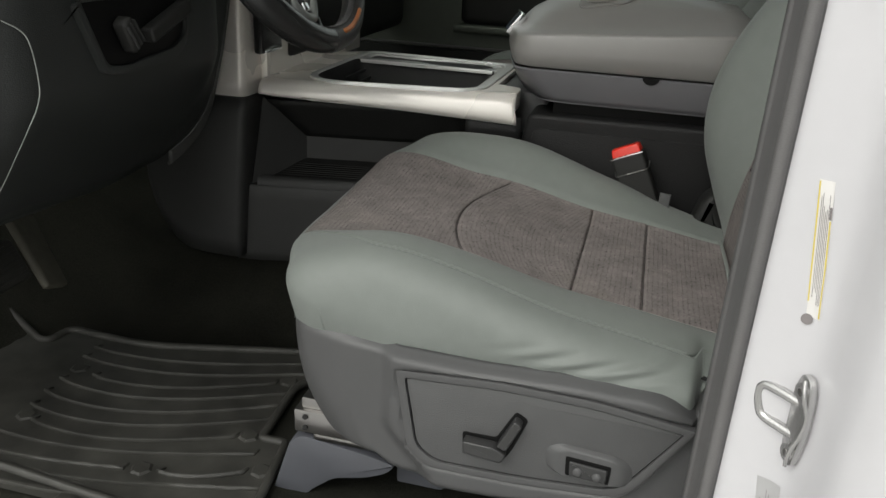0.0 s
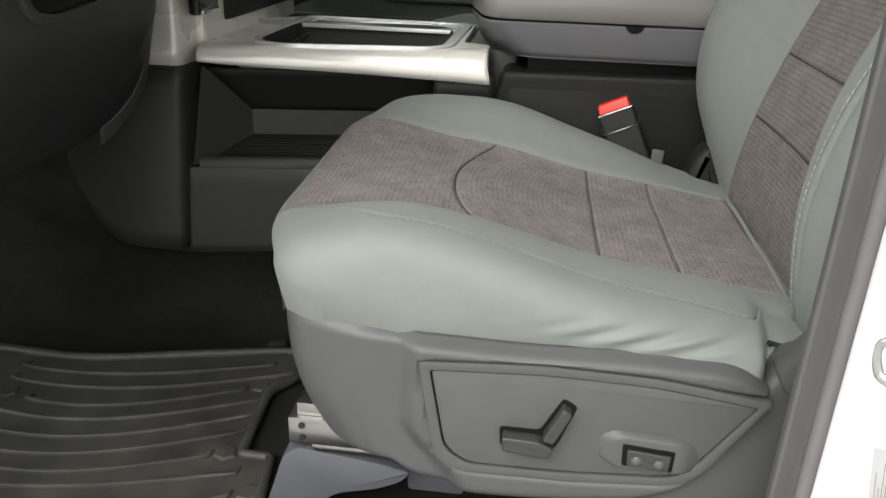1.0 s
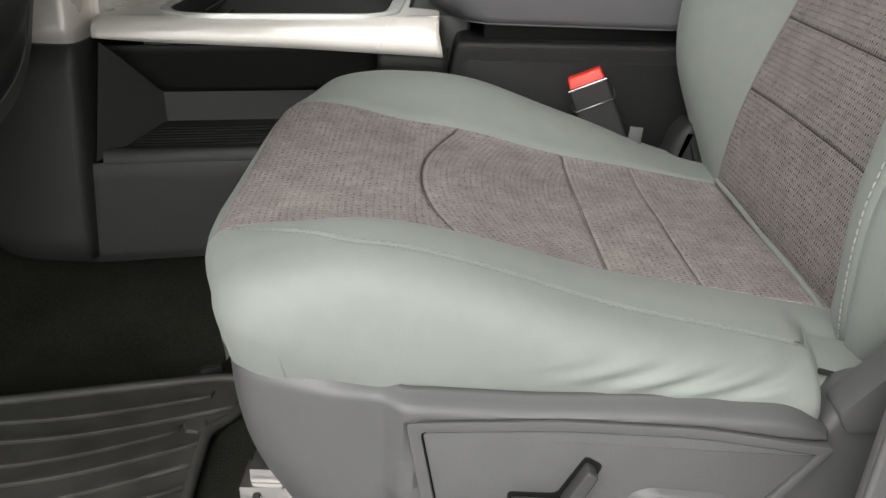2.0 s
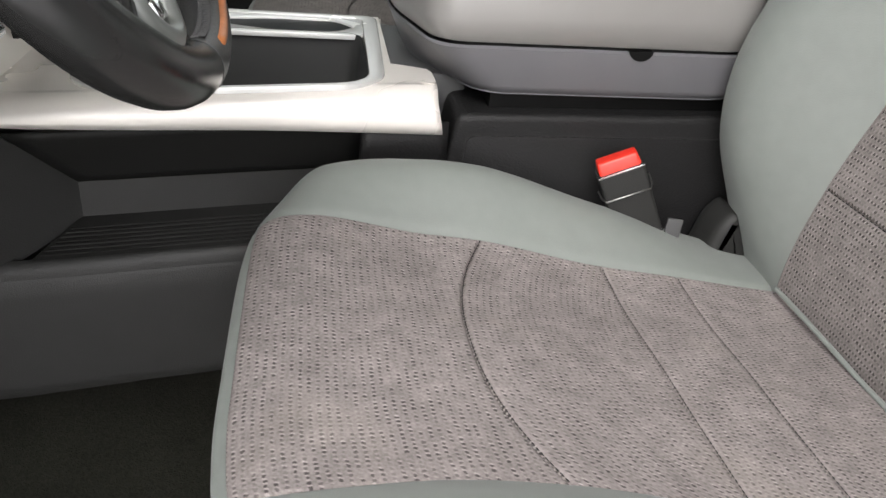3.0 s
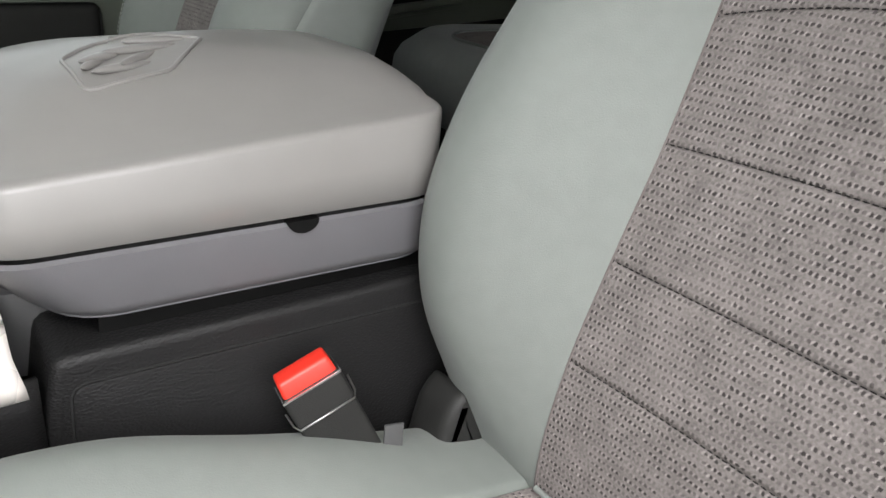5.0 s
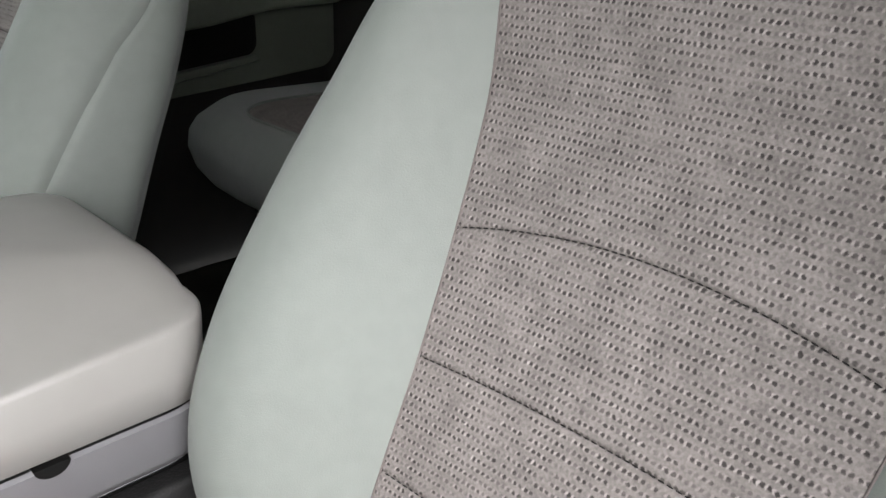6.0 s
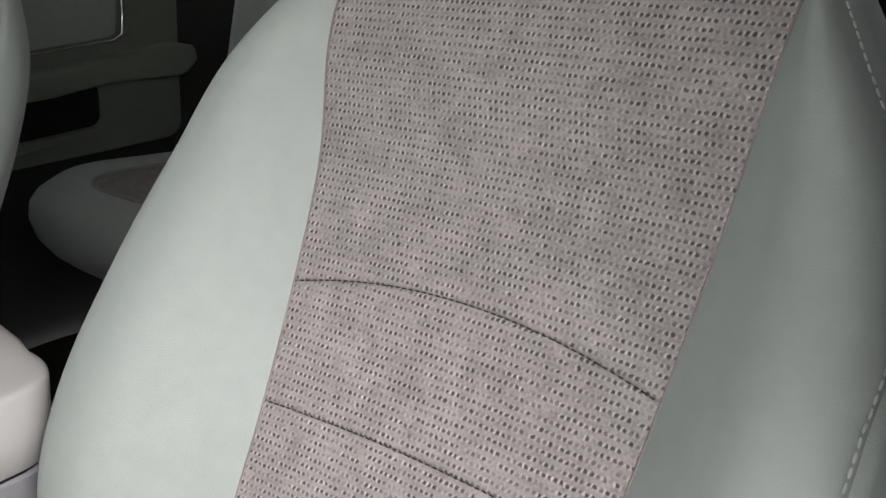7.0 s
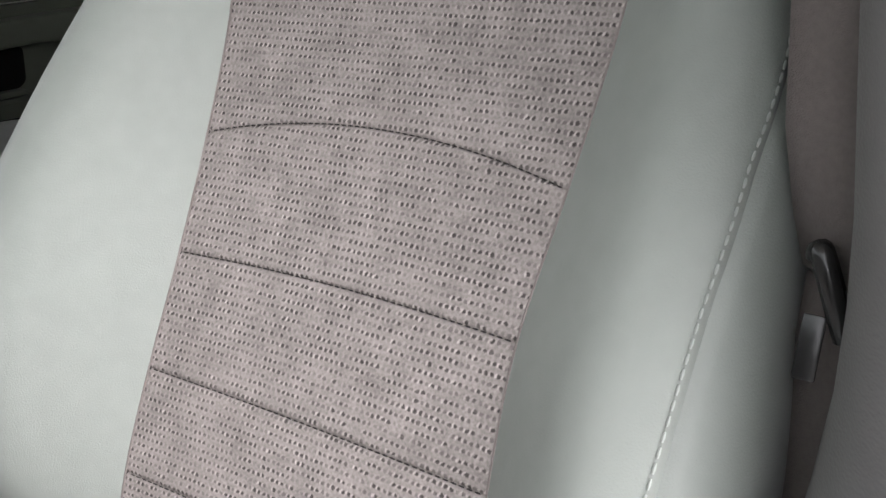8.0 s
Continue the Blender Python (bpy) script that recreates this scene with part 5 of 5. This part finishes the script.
# ---- floor, mat ----


def floor_z(x, y):
    """Carpet: flat under the seats, up the toe board, up onto the tunnel."""
    toe = 0.42 * float(ease(-x, 0.55, 1.15)) ** 1.2
    hump = 0.075 * float(ease(y, 0.12, 0.27)) * (1 - float(ease(y, 0.77, 0.92)))
    return -0.018 + toe + hump


rows = np.array([[(x, y, floor_z(x, y) + 0.0025 * noise.noise(Vector((x * 14, y * 14, 0)))) for y in np.linspace(-0.33, 1.40, 70)] for x in np.linspace(-1.1, 2.0, 110)])
carpet = tagged(part("floor", sheet(rows), CARPET), "black carpeted cab floor and toe board", "floor", kind="structure")
carpet.modifiers.new("thickness", "SOLIDIFY").thickness = 0.01


def floor_mat():
    m = thing("floor_mat", (-0.38, -0.1, -0.012), "black ribbed rubber floor mat with raised ridges", "floor mat")
    outline = rounded([(-0.78, -0.31), (-0.76, 0.05), (-0.655, 0.010), (-0.590, -0.018), (-0.585, 0.036), (-0.449, 0.026), (-0.19, 0.094), (-0.140, 0.090), (-0.160, 0.022), (-0.182, -0.005), (-0.172, -0.134), (-0.138, -0.134), (-0.121, -0.245), (-0.110, -0.31)], [0.01, 0.03, 0.02, 0.03, 0.02, 0.05, 0.02, 0.01, 0.02, 0.02, 0.006, 0.006, 0.02, 0.01], 5)

    def lift(x):
        return 0.30 * float(ease(-x, 0.56, 1.15)) ** 1.2

    ring = [Vector(p) for p in outline]

    def inside(x, y):
        hit = False
        for k in range(len(ring)):
            p, q = ring[k], ring[k - 1]
            if (p.y > y) != (q.y > y) and x < (q.x - p.x) * (y - p.y) / (q.y - p.y) + p.x:
                hit = not hit
        return hit

    bm = bmesh.new()
    spots = {}

    def spot(i, j):
        if (i, j) not in spots:
            x, y = -0.79 + 0.008 * i, -0.32 + 0.008 * j
            spots[i, j] = bm.verts.new((x, y, -0.002 + lift(x) + 0.0015 * noise.noise(Vector((x * 9, y * 9, 3)))))
        return spots[i, j]

    for i in range(90):
        for j in range(60):
            if inside(-0.786 + 0.008 * i, -0.316 + 0.008 * j):
                bm.faces.new((spot(i, j), spot(i + 1, j), spot(i + 1, j + 1), spot(i, j + 1)))
    part("mat_sheet", bm, MAT_RUBBER, m)
    tube("raised_rim", [(x, y, 0.000 + lift(x)) for x, y in outline], 0.006, MAT_RUBBER, m, "raised rim of the mat", closed=True)
    rng = random.Random(4)
    # ridges: each runs from the toe end to the seat end, sagging towards the door
    ridges = [(-0.513, -0.001, -0.197, 0.056, 0.022), (-0.512, -0.029, -0.165, 0.039, 0.030), (-0.466, -0.070, -0.215, -0.008, 0.024), (-0.504, -0.091, -0.187, -0.026, 0.036), (-0.502, -0.125, -0.185, -0.059, 0.036), (-0.497, -0.158, -0.183, -0.092, 0.034), (-0.472, -0.188, -0.208, -0.142, 0.026), (-0.560, -0.205, -0.167, -0.166, 0.034), (-0.560, -0.240, -0.303, -0.240, 0.016), (-0.259, -0.232, -0.163, -0.203, 0.010), (-0.560, -0.258, -0.133, -0.224, 0.032), (-0.560, -0.288, -0.130, -0.262, 0.024)]
    for x0, y0, x1, y1, sag in ridges:
        pts = []
        for t in np.linspace(0, 1, 30):
            x = x0 + (x1 - x0) * t
            pts.append((x, y0 + (y1 - y0) * t - sag * math.sin(math.pi * t**0.85), -0.0010 + lift(x)))
        if x1 > -0.31:
            pts.append((x1 + 0.002, y1 + 0.011, pts[-1][2]))
        pts.insert(0, (x0 + 0.004, y0 + 0.010, pts[0][2]))
        tube("ridge", pts, [0.0016] + [0.0036] * (len(pts) - 2) + [0.0016], MAT_RUBBER, m, sides=6, flat=1.0)
    for x, y in ((-0.143, -0.193), (-0.190, -0.133), (-0.281, -0.233), (-0.497, -0.060), (-0.486, -0.182), (-0.197, 0.004), (-0.33, -0.305)):
        bm = bmesh.new()
        bmesh.ops.create_cone(bm, segments=6, radius1=0.0145, radius2=0.0110, depth=0.0022, cap_ends=True)
        bm.transform(Matrix.Translation((x, y, -0.0004 + lift(x))) @ Matrix.Rotation(rng.uniform(0, 1), 4, "Z"))
        part("hex_stud", bm, MAT_RUBBER, m, smooth=False)
    c = thing("mat_clip", (-0.209, 0.141, -0.01), "black plastic carpet hook holding the mat", "clip")
    part("hook", rbox((0.026, 0.010, 0.014), 0.003, Matrix.Translation((-0.207, 0.100, 0.004)) @ Matrix.Rotation(0.5, 4, "Z")), GLOSS_BLACK, c)


floor_mat()

# ---- door opening: pillar, seal, striker, belt ----
PILLAR = [(0.3455, -0.330), (0.352, -0.3365), (0.366, -0.342), (0.384, -0.350), (0.394, -0.360), (0.401, -0.376), (0.406, -0.395), (0.416, -0.414), (0.434, -0.428), (0.47, -0.436), (0.52, -0.437), (0.52, -0.30), (0.36, -0.30)]


def lean(z):
    return 0.012 * (z - 0.3)


def stand(profile, zs, closed=True):
    return np.array([[(x + lean(z), y + 0.02 * float(ease(z, 0.7, 1.2)), z) for x, y in profile] for z in zs])


pz = np.linspace(-0.10, 1.16, 24)
prof = np.array(PILLAR + PILLAR[:1])
pillar = part("b_pillar", sheet(stand([tuple(p) for p in prof], pz)), WHITE_PAINT, None, angle=50)
tagged(pillar, "glossy white painted door pillar", "pillar", kind="structure")
seal_prof = [(0.3300, -0.296), (0.3270, -0.303), (0.3295, -0.311), (0.3340, -0.317), (0.3345, -0.323), (0.3385, -0.330), (0.3450, -0.334), (0.3500, -0.330), (0.3500, -0.300), (0.338, -0.292), (0.3300, -0.296)]
seal = thing("door_seal", (0.335, -0.315, -0.10), "dark grey ribbed rubber door seal along the pillar", "door seal")
part("seal_carrier", sheet(stand(seal_prof, pz)), SEAL_RUBBER, seal, angle=50)
for x, y, r, mat, name in ((0.3405, -0.3325, 0.0052, TRIM_GREY, "seal_bulb"), (0.3300, -0.3085, 0.0030, SEAL_RUBBER, "seal_lip")):
    tube(name, [(x + lean(z), y + 0.02 * float(ease(z, 0.7, 1.2)), z) for z in pz], r, mat, seal, sides=12)
trim_rows = []
for z in np.linspace(-0.05, 1.16, 30):
    y1 = float(curve((-0.05, 0.30, 0.40, 0.47, 0.55, 0.61, 0.69, 1.16), (-0.248, -0.250, -0.254, -0.261, -0.264, -0.259, -0.247, -0.222))(z))
    trim_rows.append([(x + lean(z), y, z) for x, y in ((0.336, -0.297), (0.343, -0.287), (0.360, y1 - 0.012), (0.385, y1 - 0.002), (0.415, y1), (0.428, y1 - 0.003), (0.434, y1 - 0.012), (0.436, -0.296))])
ptrim = part("pillar_trim", sheet(np.array(trim_rows)), TRIM_GREY, None, angle=60)
tagged(ptrim, "grey grained plastic inner pillar cover", "pillar trim", kind="structure")


def striker():
    s = thing("door_striker", (0.392, -0.362, 0.296), "bright zinc door striker with loop and two screws", "door striker")
    n = Vector((-0.93, -0.37, 0)).normalized()
    t = Vector((0.37, -0.93, 0)).normalized()
    m = Matrix.Translation((0.3915, -0.3600, 0.296)) @ Matrix((t, n, Vector((0, 0, 1)))).transposed().to_4x4()
    out = rounded([(-0.010, -0.028), (-0.004, -0.038), (0.006, -0.038), (0.011, -0.01), (0.011, 0.02), (0.007, 0.037), (-0.004, 0.040), (-0.010, 0.026)], 0.008)
    bm = prism(out, 0.0, 0.006, "y", 0.0015)
    bm.transform(m)
    part("plate", bm, ZINC, s)
    for z in (0.026, -0.027):
        bm = bmesh.new()
        bmesh.ops.create_cone(bm, segments=20, radius1=0.0070, radius2=0.0060, depth=0.0028, cap_ends=True)
        bm.transform(m @ Matrix.Translation((0.001, 0.0070, z)) @ Matrix.Rotation(math.pi / 2, 4, "X"))
        screw = part("screw", bm, ZINC, s, smooth=False)
        bm = bmesh.new()
        bmesh.ops.create_cone(bm, segments=6, radius1=0.0030, radius2=0.0030, depth=0.0012, cap_ends=True)
        bm.transform(m @ Matrix.Translation((0.001, 0.0082, z)) @ Matrix.Rotation(math.pi / 2, 4, "X"))
        part("screw_socket", bm, STEEL, screw)
    edge = [m @ Vector((a, 0.008 + 0.003 * math.sin(9 * t), b)) for t, a, b in ((0.0, 0.004, -0.037), (0.2, 0.0085, -0.022), (0.4, 0.0110, -0.004), (0.6, 0.0112, 0.010), (0.8, 0.0100, 0.026), (1.0, 0.005, 0.038))]
    tube("plate_flange", smooth_line(np.array(edge), 24), 0.0016, ZINC, s, "turned-up bright edge of the plate", sides=8)
    base, tip = Vector((0.392, -0.3615, 0.0)), Vector((0.362, -0.337, 0.0))
    path = []
    for p, z in ((base, 0.309), (base.lerp(tip, 0.55), 0.311), (base.lerp(tip, 0.92), 0.3105), (tip, 0.303), (base.lerp(tip, 0.93), 0.291), (base.lerp(tip, 0.8), 0.2845), (base.lerp(tip, 0.4), 0.2825), (base, 0.2815)):
        path.append((p.x, p.y, z))
    tube("loop", smooth_line(np.array(path), 40), 0.0042, ZINC, s, "round bright loop", sides=12)


striker()


def labels():
    """Printed stickers on the pillar: paper, yellow side bars, rows of unreadable print."""
    def on(s, z, out=0.0012):
        xs, ys = np.array([p[0] for p in PILLAR[1:8]]), np.array([p[1] for p in PILLAR[1:8]])
        d = np.r_[0, np.cumsum(np.hypot(np.diff(xs), np.diff(ys)))]
        x, y = np.interp(s, d, xs), np.interp(s, d, ys)
        dx, dy = np.interp(s + 0.001, d, xs) - x, np.interp(s + 0.001, d, ys) - y
        k = math.hypot(dx, dy)
        return (x + dy / k * out + lean(z), y - dx / k * out, z)

    def strip(s0, s1, z0, z1, out):
        return sheet(np.array([[on(s + 0.13 * (0.475 - z), z, out) for s in np.linspace(s0, s1, 7)] for z in np.linspace(z0, z1, 14)]))

    t = thing("tyre_label", (0.38, -0.35, 0.43), "white printed sticker with yellow side bars on the white pillar", "label")
    paper = part("paper", strip(0.016, 0.0262, 0.376, 0.477, 0.0005), LABEL_PAPER, t)
    part("yellow_bar", strip(0.016, 0.0170, 0.388, 0.476, 0.0009), LABEL_YELLOW, paper)
    part("yellow_bar", strip(0.0250, 0.0260, 0.377, 0.449, 0.0009), LABEL_YELLOW, paper)
    part("dark_bar", strip(0.0245, 0.0262, 0.450, 0.459, 0.0009), PRINT, paper)
    bm = bmesh.new()
    bmesh.ops.create_cone(bm, segments=20, radius1=0.0042, radius2=0.0042, depth=0.0006, cap_ends=True)
    p = on(0.0300, 0.374, 0.0009)
    bm.transform(Matrix.Translation(p) @ Matrix.Rotation(radians(-23), 4, "Z") @ Matrix.Rotation(math.pi / 2, 4, "X"))
    part("round_mark", bm, PRINT, paper)
    rng = random.Random(7)
    for k in range(6):
        s0 = 0.0184 + 0.0011 * k
        a, b = 0.385 + rng.uniform(0, 0.02), 0.47 - rng.uniform(0, 0.03)
        part("print_line", strip(s0, s0 + 0.0004, a, b, 0.0009), PRINT, paper)
    g = thing("paint_label", (0.40, -0.37, 0.21), "grey printed sticker low on the white pillar", "label")
    paper = part("paper", strip(-0.008, 0.012, 0.150, 0.232, 0.0005), LABEL_GREY, g)
    for k in range(7):
        s0 = -0.005 + 0.0024 * k
        part("print_line", strip(s0, s0 + 0.0006, 0.156, 0.226 - rng.uniform(0, 0.03), 0.0009), PRINT, paper)


labels()


def belt():
    b = thing("seat_belt", (0.46, -0.24, 0.55), "dark grey seat belt with its metal latch tongue, hanging", "seat belt")
    def web(rows, w):
        out = []
        for (x, y, z), a in rows:
            d = Vector((math.cos(a), math.sin(a), 0)) * w / 2
            out.append([(x - d.x, y - d.y, z), (x, y, z), (x + d.x, y + d.y, z)])
        return sheet(np.array(out))

    up = [((0.452, -0.2365, 1.10), 1.45), ((0.452, -0.2365, 0.90), 1.45), ((0.450, -0.2370, 0.72), 1.40), ((0.448, -0.2455, 0.64), 1.30), ((0.446, -0.2520, 0.60), 1.0), ((0.445, -0.2550, 0.575), 0.7)]
    o = part("webbing", web(up, 0.047), WEB, b)
    o.modifiers.new("thickness", "SOLIDIFY").thickness = 0.0015
    down = [((0.450, -0.2540, 0.572), 0.7), ((0.454, -0.2560, 0.52), 0.9), ((0.458, -0.2590, 0.45), 1.0), ((0.46, -0.2620, 0.30), 1.0), ((0.46, -0.2640, 0.05), 1.0)]
    o = part("lower_webbing", web(down, 0.036), WEB, b)
    o.modifiers.new("thickness", "SOLIDIFY").thickness = 0.0015
    loop = [(0.440, -0.2470, 0.586), (0.437, -0.2480, 0.589), (0.434, -0.2530, 0.579), (0.434, -0.2600, 0.562), (0.436, -0.2640, 0.552)]
    tube("tongue_grip", smooth_line(np.array(loop), 20), 0.0056, GLOSS_BLACK, b, "glossy black tongue grip", sides=12)
    part("tongue_blade", rbox((0.003, 0.010, 0.030), 0.0012, Matrix.Translation((0.434, -0.2505, 0.545)) @ Matrix.Rotation(0.25, 4, "Y")), GLOSS_BLACK, b, "dark polished tongue blade")


belt()

# ---- rear seat, far doors, cab shell ----


def rear_bench():
    r = thing("rear_seat", (1.1, 0.8, 0.0), "grey-green cloth rear bench with woven centre panel", "rear seat")
    out = rounded([(0.800, 0.10), (0.800, 1.27), (1.42, 1.27), (1.42, 0.10)], [0.06, 0.17, 0.05, 0.05], 14)
    levels = [(0.245, 0.075), (0.262, 0.048), (0.285, 0.025), (0.315, 0.008), (0.350, 0.0), (0.378, 0.003), (0.398, 0.013), (0.414, 0.030), (0.423, 0.040), (0.428, 0.048)]
    cx, cy = 1.13, 0.70
    rows = []
    for z, inset in levels:
        rows.append([(cx + (x - cx) * (1 - inset / 0.29), cy + (y - cy) * (1 - inset / 0.58), z + 0.01 * float(ease(x, 0.9, 1.4)) * -1) for x, y in out])
    inner = [(cx + (x - cx) * (1 - 0.050 / 0.29), cy + (y - cy) * (1 - 0.150 / 0.58)) for x, y in out]
    rows.append([(x, y, 0.4275 - 0.01 * float(ease(x, 0.9, 1.4))) for x, y in inner])
    part("cushion", sheet(np.array(rows), wrap=True), CLOTH, r, angle=80)
    bm = sheet(np.array([[(cx + (x - cx) * s, cy + (y - cy) * s, 0.428 + 0.012 * (1 - s * s) - 0.01 * float(ease(x, 0.9, 1.4))) for x, y in inner] for s in (1.0, 0.9, 0.75, 0.5, 0.25, 0.02)]), np.array([[(x * s, y * s) for x, y in inner] for s in (1.0, 0.9, 0.75, 0.5, 0.25, 0.02)]), wrap=True)
    part("centre_panel", bm, FABRIC, r, "woven grey centre panel")
    tube("piping", [(x, y, 0.4295 - 0.01 * float(ease(x, 0.9, 1.4))) for x, y in inner], 0.003, THREAD_DARK, r, closed=True)
    bk = stack_back()
    part("backrest", bk, CLOTH, r, angle=80)
    part("seat_frame", rbox((0.40, 1.0, 0.12), 0.02, (1.15, 0.70, 0.22)), BLACK_PLASTIC, r)


def stack_back():
    rows = []
    for z in np.linspace(0.38, 1.0, 20):
        x0 = 1.275 + 0.22 * (z - 0.38)
        e = 0.05 * float(ease(z, 0.88, 1.0))
        prof = [(x0 + 0.12, 0.12 + e), (x0 + 0.02 + e, 0.13 + e), (x0 + e, 0.20), (x0 + 0.012 + e, 0.45), (x0 + e, 0.7), (x0 + 0.012 + e, 0.95), (x0 + e, 1.18), (x0 + 0.03 + e, 1.26 - e), (x0 + 0.12, 1.28 - e)]
        rows.append([(p[0], p[1], z) for p in smooth_line(np.array(prof), 60)])
    return sheet(np.array(rows))


rear_bench()


def far_doors():
    f = thing("passenger_door", (-0.1, 1.40, 0.0), "dark grey moulded front passenger door panel, closed", "car door")
    part("panel", rbox((1.20, 0.05, 0.70), 0.015, (-0.10, 1.42, 0.33)), DOOR_PANEL, f)
    # no hollow here: a dark slab paints the pocket's shade
    part("pocket", rbox((0.62, 0.02, 0.10), 0.02, (0.02, 1.392, 0.41), 3), DOOR_SHADE, f, "dark slab for the shade in the map pocket")
    part("pocket_rim", rbox((0.66, 0.034, 0.022), 0.008, (0.02, 1.383, 0.347), 3), DOOR_PANEL, f)
    part("lower_ridge", rbox((1.0, 0.012, 0.006), 0.002, (-0.10, 1.392, 0.292)), TRIM_GREY, f, "pale edge line")
    # lower door blackened in place of the shade down there
    part("lower_panel", rbox((1.10, 0.03, 0.28), 0.01, (-0.10, 1.395, 0.145)), DOOR_SHADE, f)
    part("armrest", rbox((0.60, 0.07, 0.06), 0.02, (0.05, 1.37, 0.60), 3), DOOR_PANEL, f)
    r = thing("rear_door", (1.1, 1.40, 0.2), "grey-green moulded rear door panel with armrest and map pocket, closed", "car door")
    body = rounded([(0.62, 0.375), (1.13, 0.404), (1.29, 0.415), (1.316, 0.44), (1.32, 0.88), (0.62, 0.88)], [0.02, 0.03, 0.02, 0.02, 0.05, 0.02], 6)
    part("panel", prism(body, 1.385, 1.42, "y", 0.008), DOOR_PANEL, r)
    part("armrest", prism(rounded([(0.72, 0.515), (0.97, 0.537), (1.11, 0.560), (1.30, 0.566), (1.335, 0.598), (1.328, 0.632), (1.28, 0.638), (1.10, 0.612), (0.97, 0.592), (0.72, 0.575)], 0.014), 1.335, 1.40, "y", 0.014, 4), DOOR_PANEL, r, "padded grey armrest")
    # black sheet on the panel in place of the opening's shade
    part("map_pocket_shade", prism(rounded([(0.74, 0.430), (0.917, 0.448), (1.082, 0.464), (1.099, 0.480), (1.099, 0.550), (0.95, 0.538), (0.74, 0.520)], 0.012), 1.3815, 1.3865, "y", 0), RECESS_SHADE, r, "black sheet for the shade in the map pocket opening")
    part("pocket_lip", prism(rounded([(0.74, 0.402), (1.085, 0.440), (1.100, 0.452), (1.086, 0.465), (0.917, 0.448), (0.74, 0.430)], 0.006), 1.365, 1.39, "y", 0.006), DOOR_PANEL, r)
    part("insert", prism(rounded([(0.74, 0.600), (1.15, 0.654), (1.16, 0.80), (0.74, 0.80)], 0.02), 1.377, 1.388, "y", 0.003), CLOTH_DARK, r, "cloth door insert")
    tube("bright_strip", [(0.74, 1.374, 0.592), (0.974, 1.374, 0.624), (1.14, 1.374, 0.645), (1.162, 1.374, 0.658), (1.166, 1.374, 0.70), (1.166, 1.374, 0.80)], 0.0028, CHROME, r, "thin bright strip", sides=8)
    # pillar colour carries the far side's shade
    p = part("far_pillar", rbox((0.10, 0.06, 1.3), 0.02, (0.56, 1.42, 0.55), 2), DOOR_SHADE, None)
    tagged(p, "far door pillar, blackened for shade", "pillar", kind="structure")


far_doors()


def shell():
    def wall(name, size, at, mat, label, category):
        o = part(name, rbox(size, 0.004, at), mat, None)
        tagged(o, label, category, kind="structure")

    wall("ceiling", (2.3, 1.74, 0.04), (0.65, 0.54, 1.27), HEADLINER, "pale grey fabric headliner", "ceiling")
    wall("wall_rear", (0.04, 1.78, 0.80), (1.78, 0.52, 0.38), DOOR_PANEL, "grey rear cab wall", "wall")
    wall("wall_far_front", (0.5, 0.05, 0.75), (-0.85, 1.45, 0.35), DOOR_PANEL, "grey far side wall", "wall")
    # both walls below are painted near-black to stay unlit
    wall("wall_far_rear", (0.45, 0.05, 0.75), (1.55, 1.45, 0.38), DOOR_SHADE, "far rear side wall, blackened for shade", "wall")
    wall("wall_far_low", (2.9, 0.04, 0.62), (0.35, 1.462, 0.20), DOOR_SHADE, "far side below the doors, blackened for shade", "wall")
    wall("firewall", (0.04, 1.78, 0.70), (-1.10, 0.52, 0.40), DASH_PLASTIC, "dark firewall behind the pedals", "wall")
    wall("wall_near_rear", (1.25, 0.05, 0.80), (1.15, -0.38, 0.36), DOOR_PANEL, "grey inner rear door panel", "wall")
    wall("sill", (1.9, 0.10, 0.10), (-0.25, -0.40, -0.09), WHITE_PAINT, "white painted door sill", "sill")
    wall("window_rear", (0.012, 1.70, 0.48), (1.79, 0.52, 1.01), GLASS_TINT, "dark tinted rear window", "window")
    wall("window_far_rear", (1.30, 0.012, 0.44), (1.13, 1.45, 1.03), GLASS_TINT, "dark tinted far rear door window", "window")
    wall("window_near_rear", (1.28, 0.012, 0.48), (1.15, -0.385, 1.00), GLASS_TINT, "dark tinted rear door window", "window")
    wall("roof_rail_far", (2.3, 0.10, 0.06), (0.65, 1.456, 1.27), HEADLINER, "pale grey far roof rail", "roof rail")
    wall("roof_rail_near", (1.28, 0.09, 0.06), (1.15, -0.37, 1.27), HEADLINER, "pale grey near roof rail behind the pillar", "roof rail")
    pane = part("windshield", prism([(-1.10, 0.74), (-1.09, 0.735), (-0.49, 1.26), (-0.50, 1.27)], -0.34, 1.46, "y", 0), WINDSHIELD, None)
    tagged(pane, "faintly green tinted windshield glass", "windshield", kind="structure")
    wall("window_far_front", (1.15, 0.012, 0.57), (-0.10, 1.45, 0.965), WINDSHIELD, "clear front passenger window glass", "window")
    g = bmesh.new()
    bmesh.ops.create_grid(g, x_segments=8, y_segments=8, size=60)
    g.transform(Matrix.Translation((0, 0, -0.65)))
    tagged(part("ground", g, CONCRETE), "pale concrete ground outside", "ground", kind="structure")


shell()
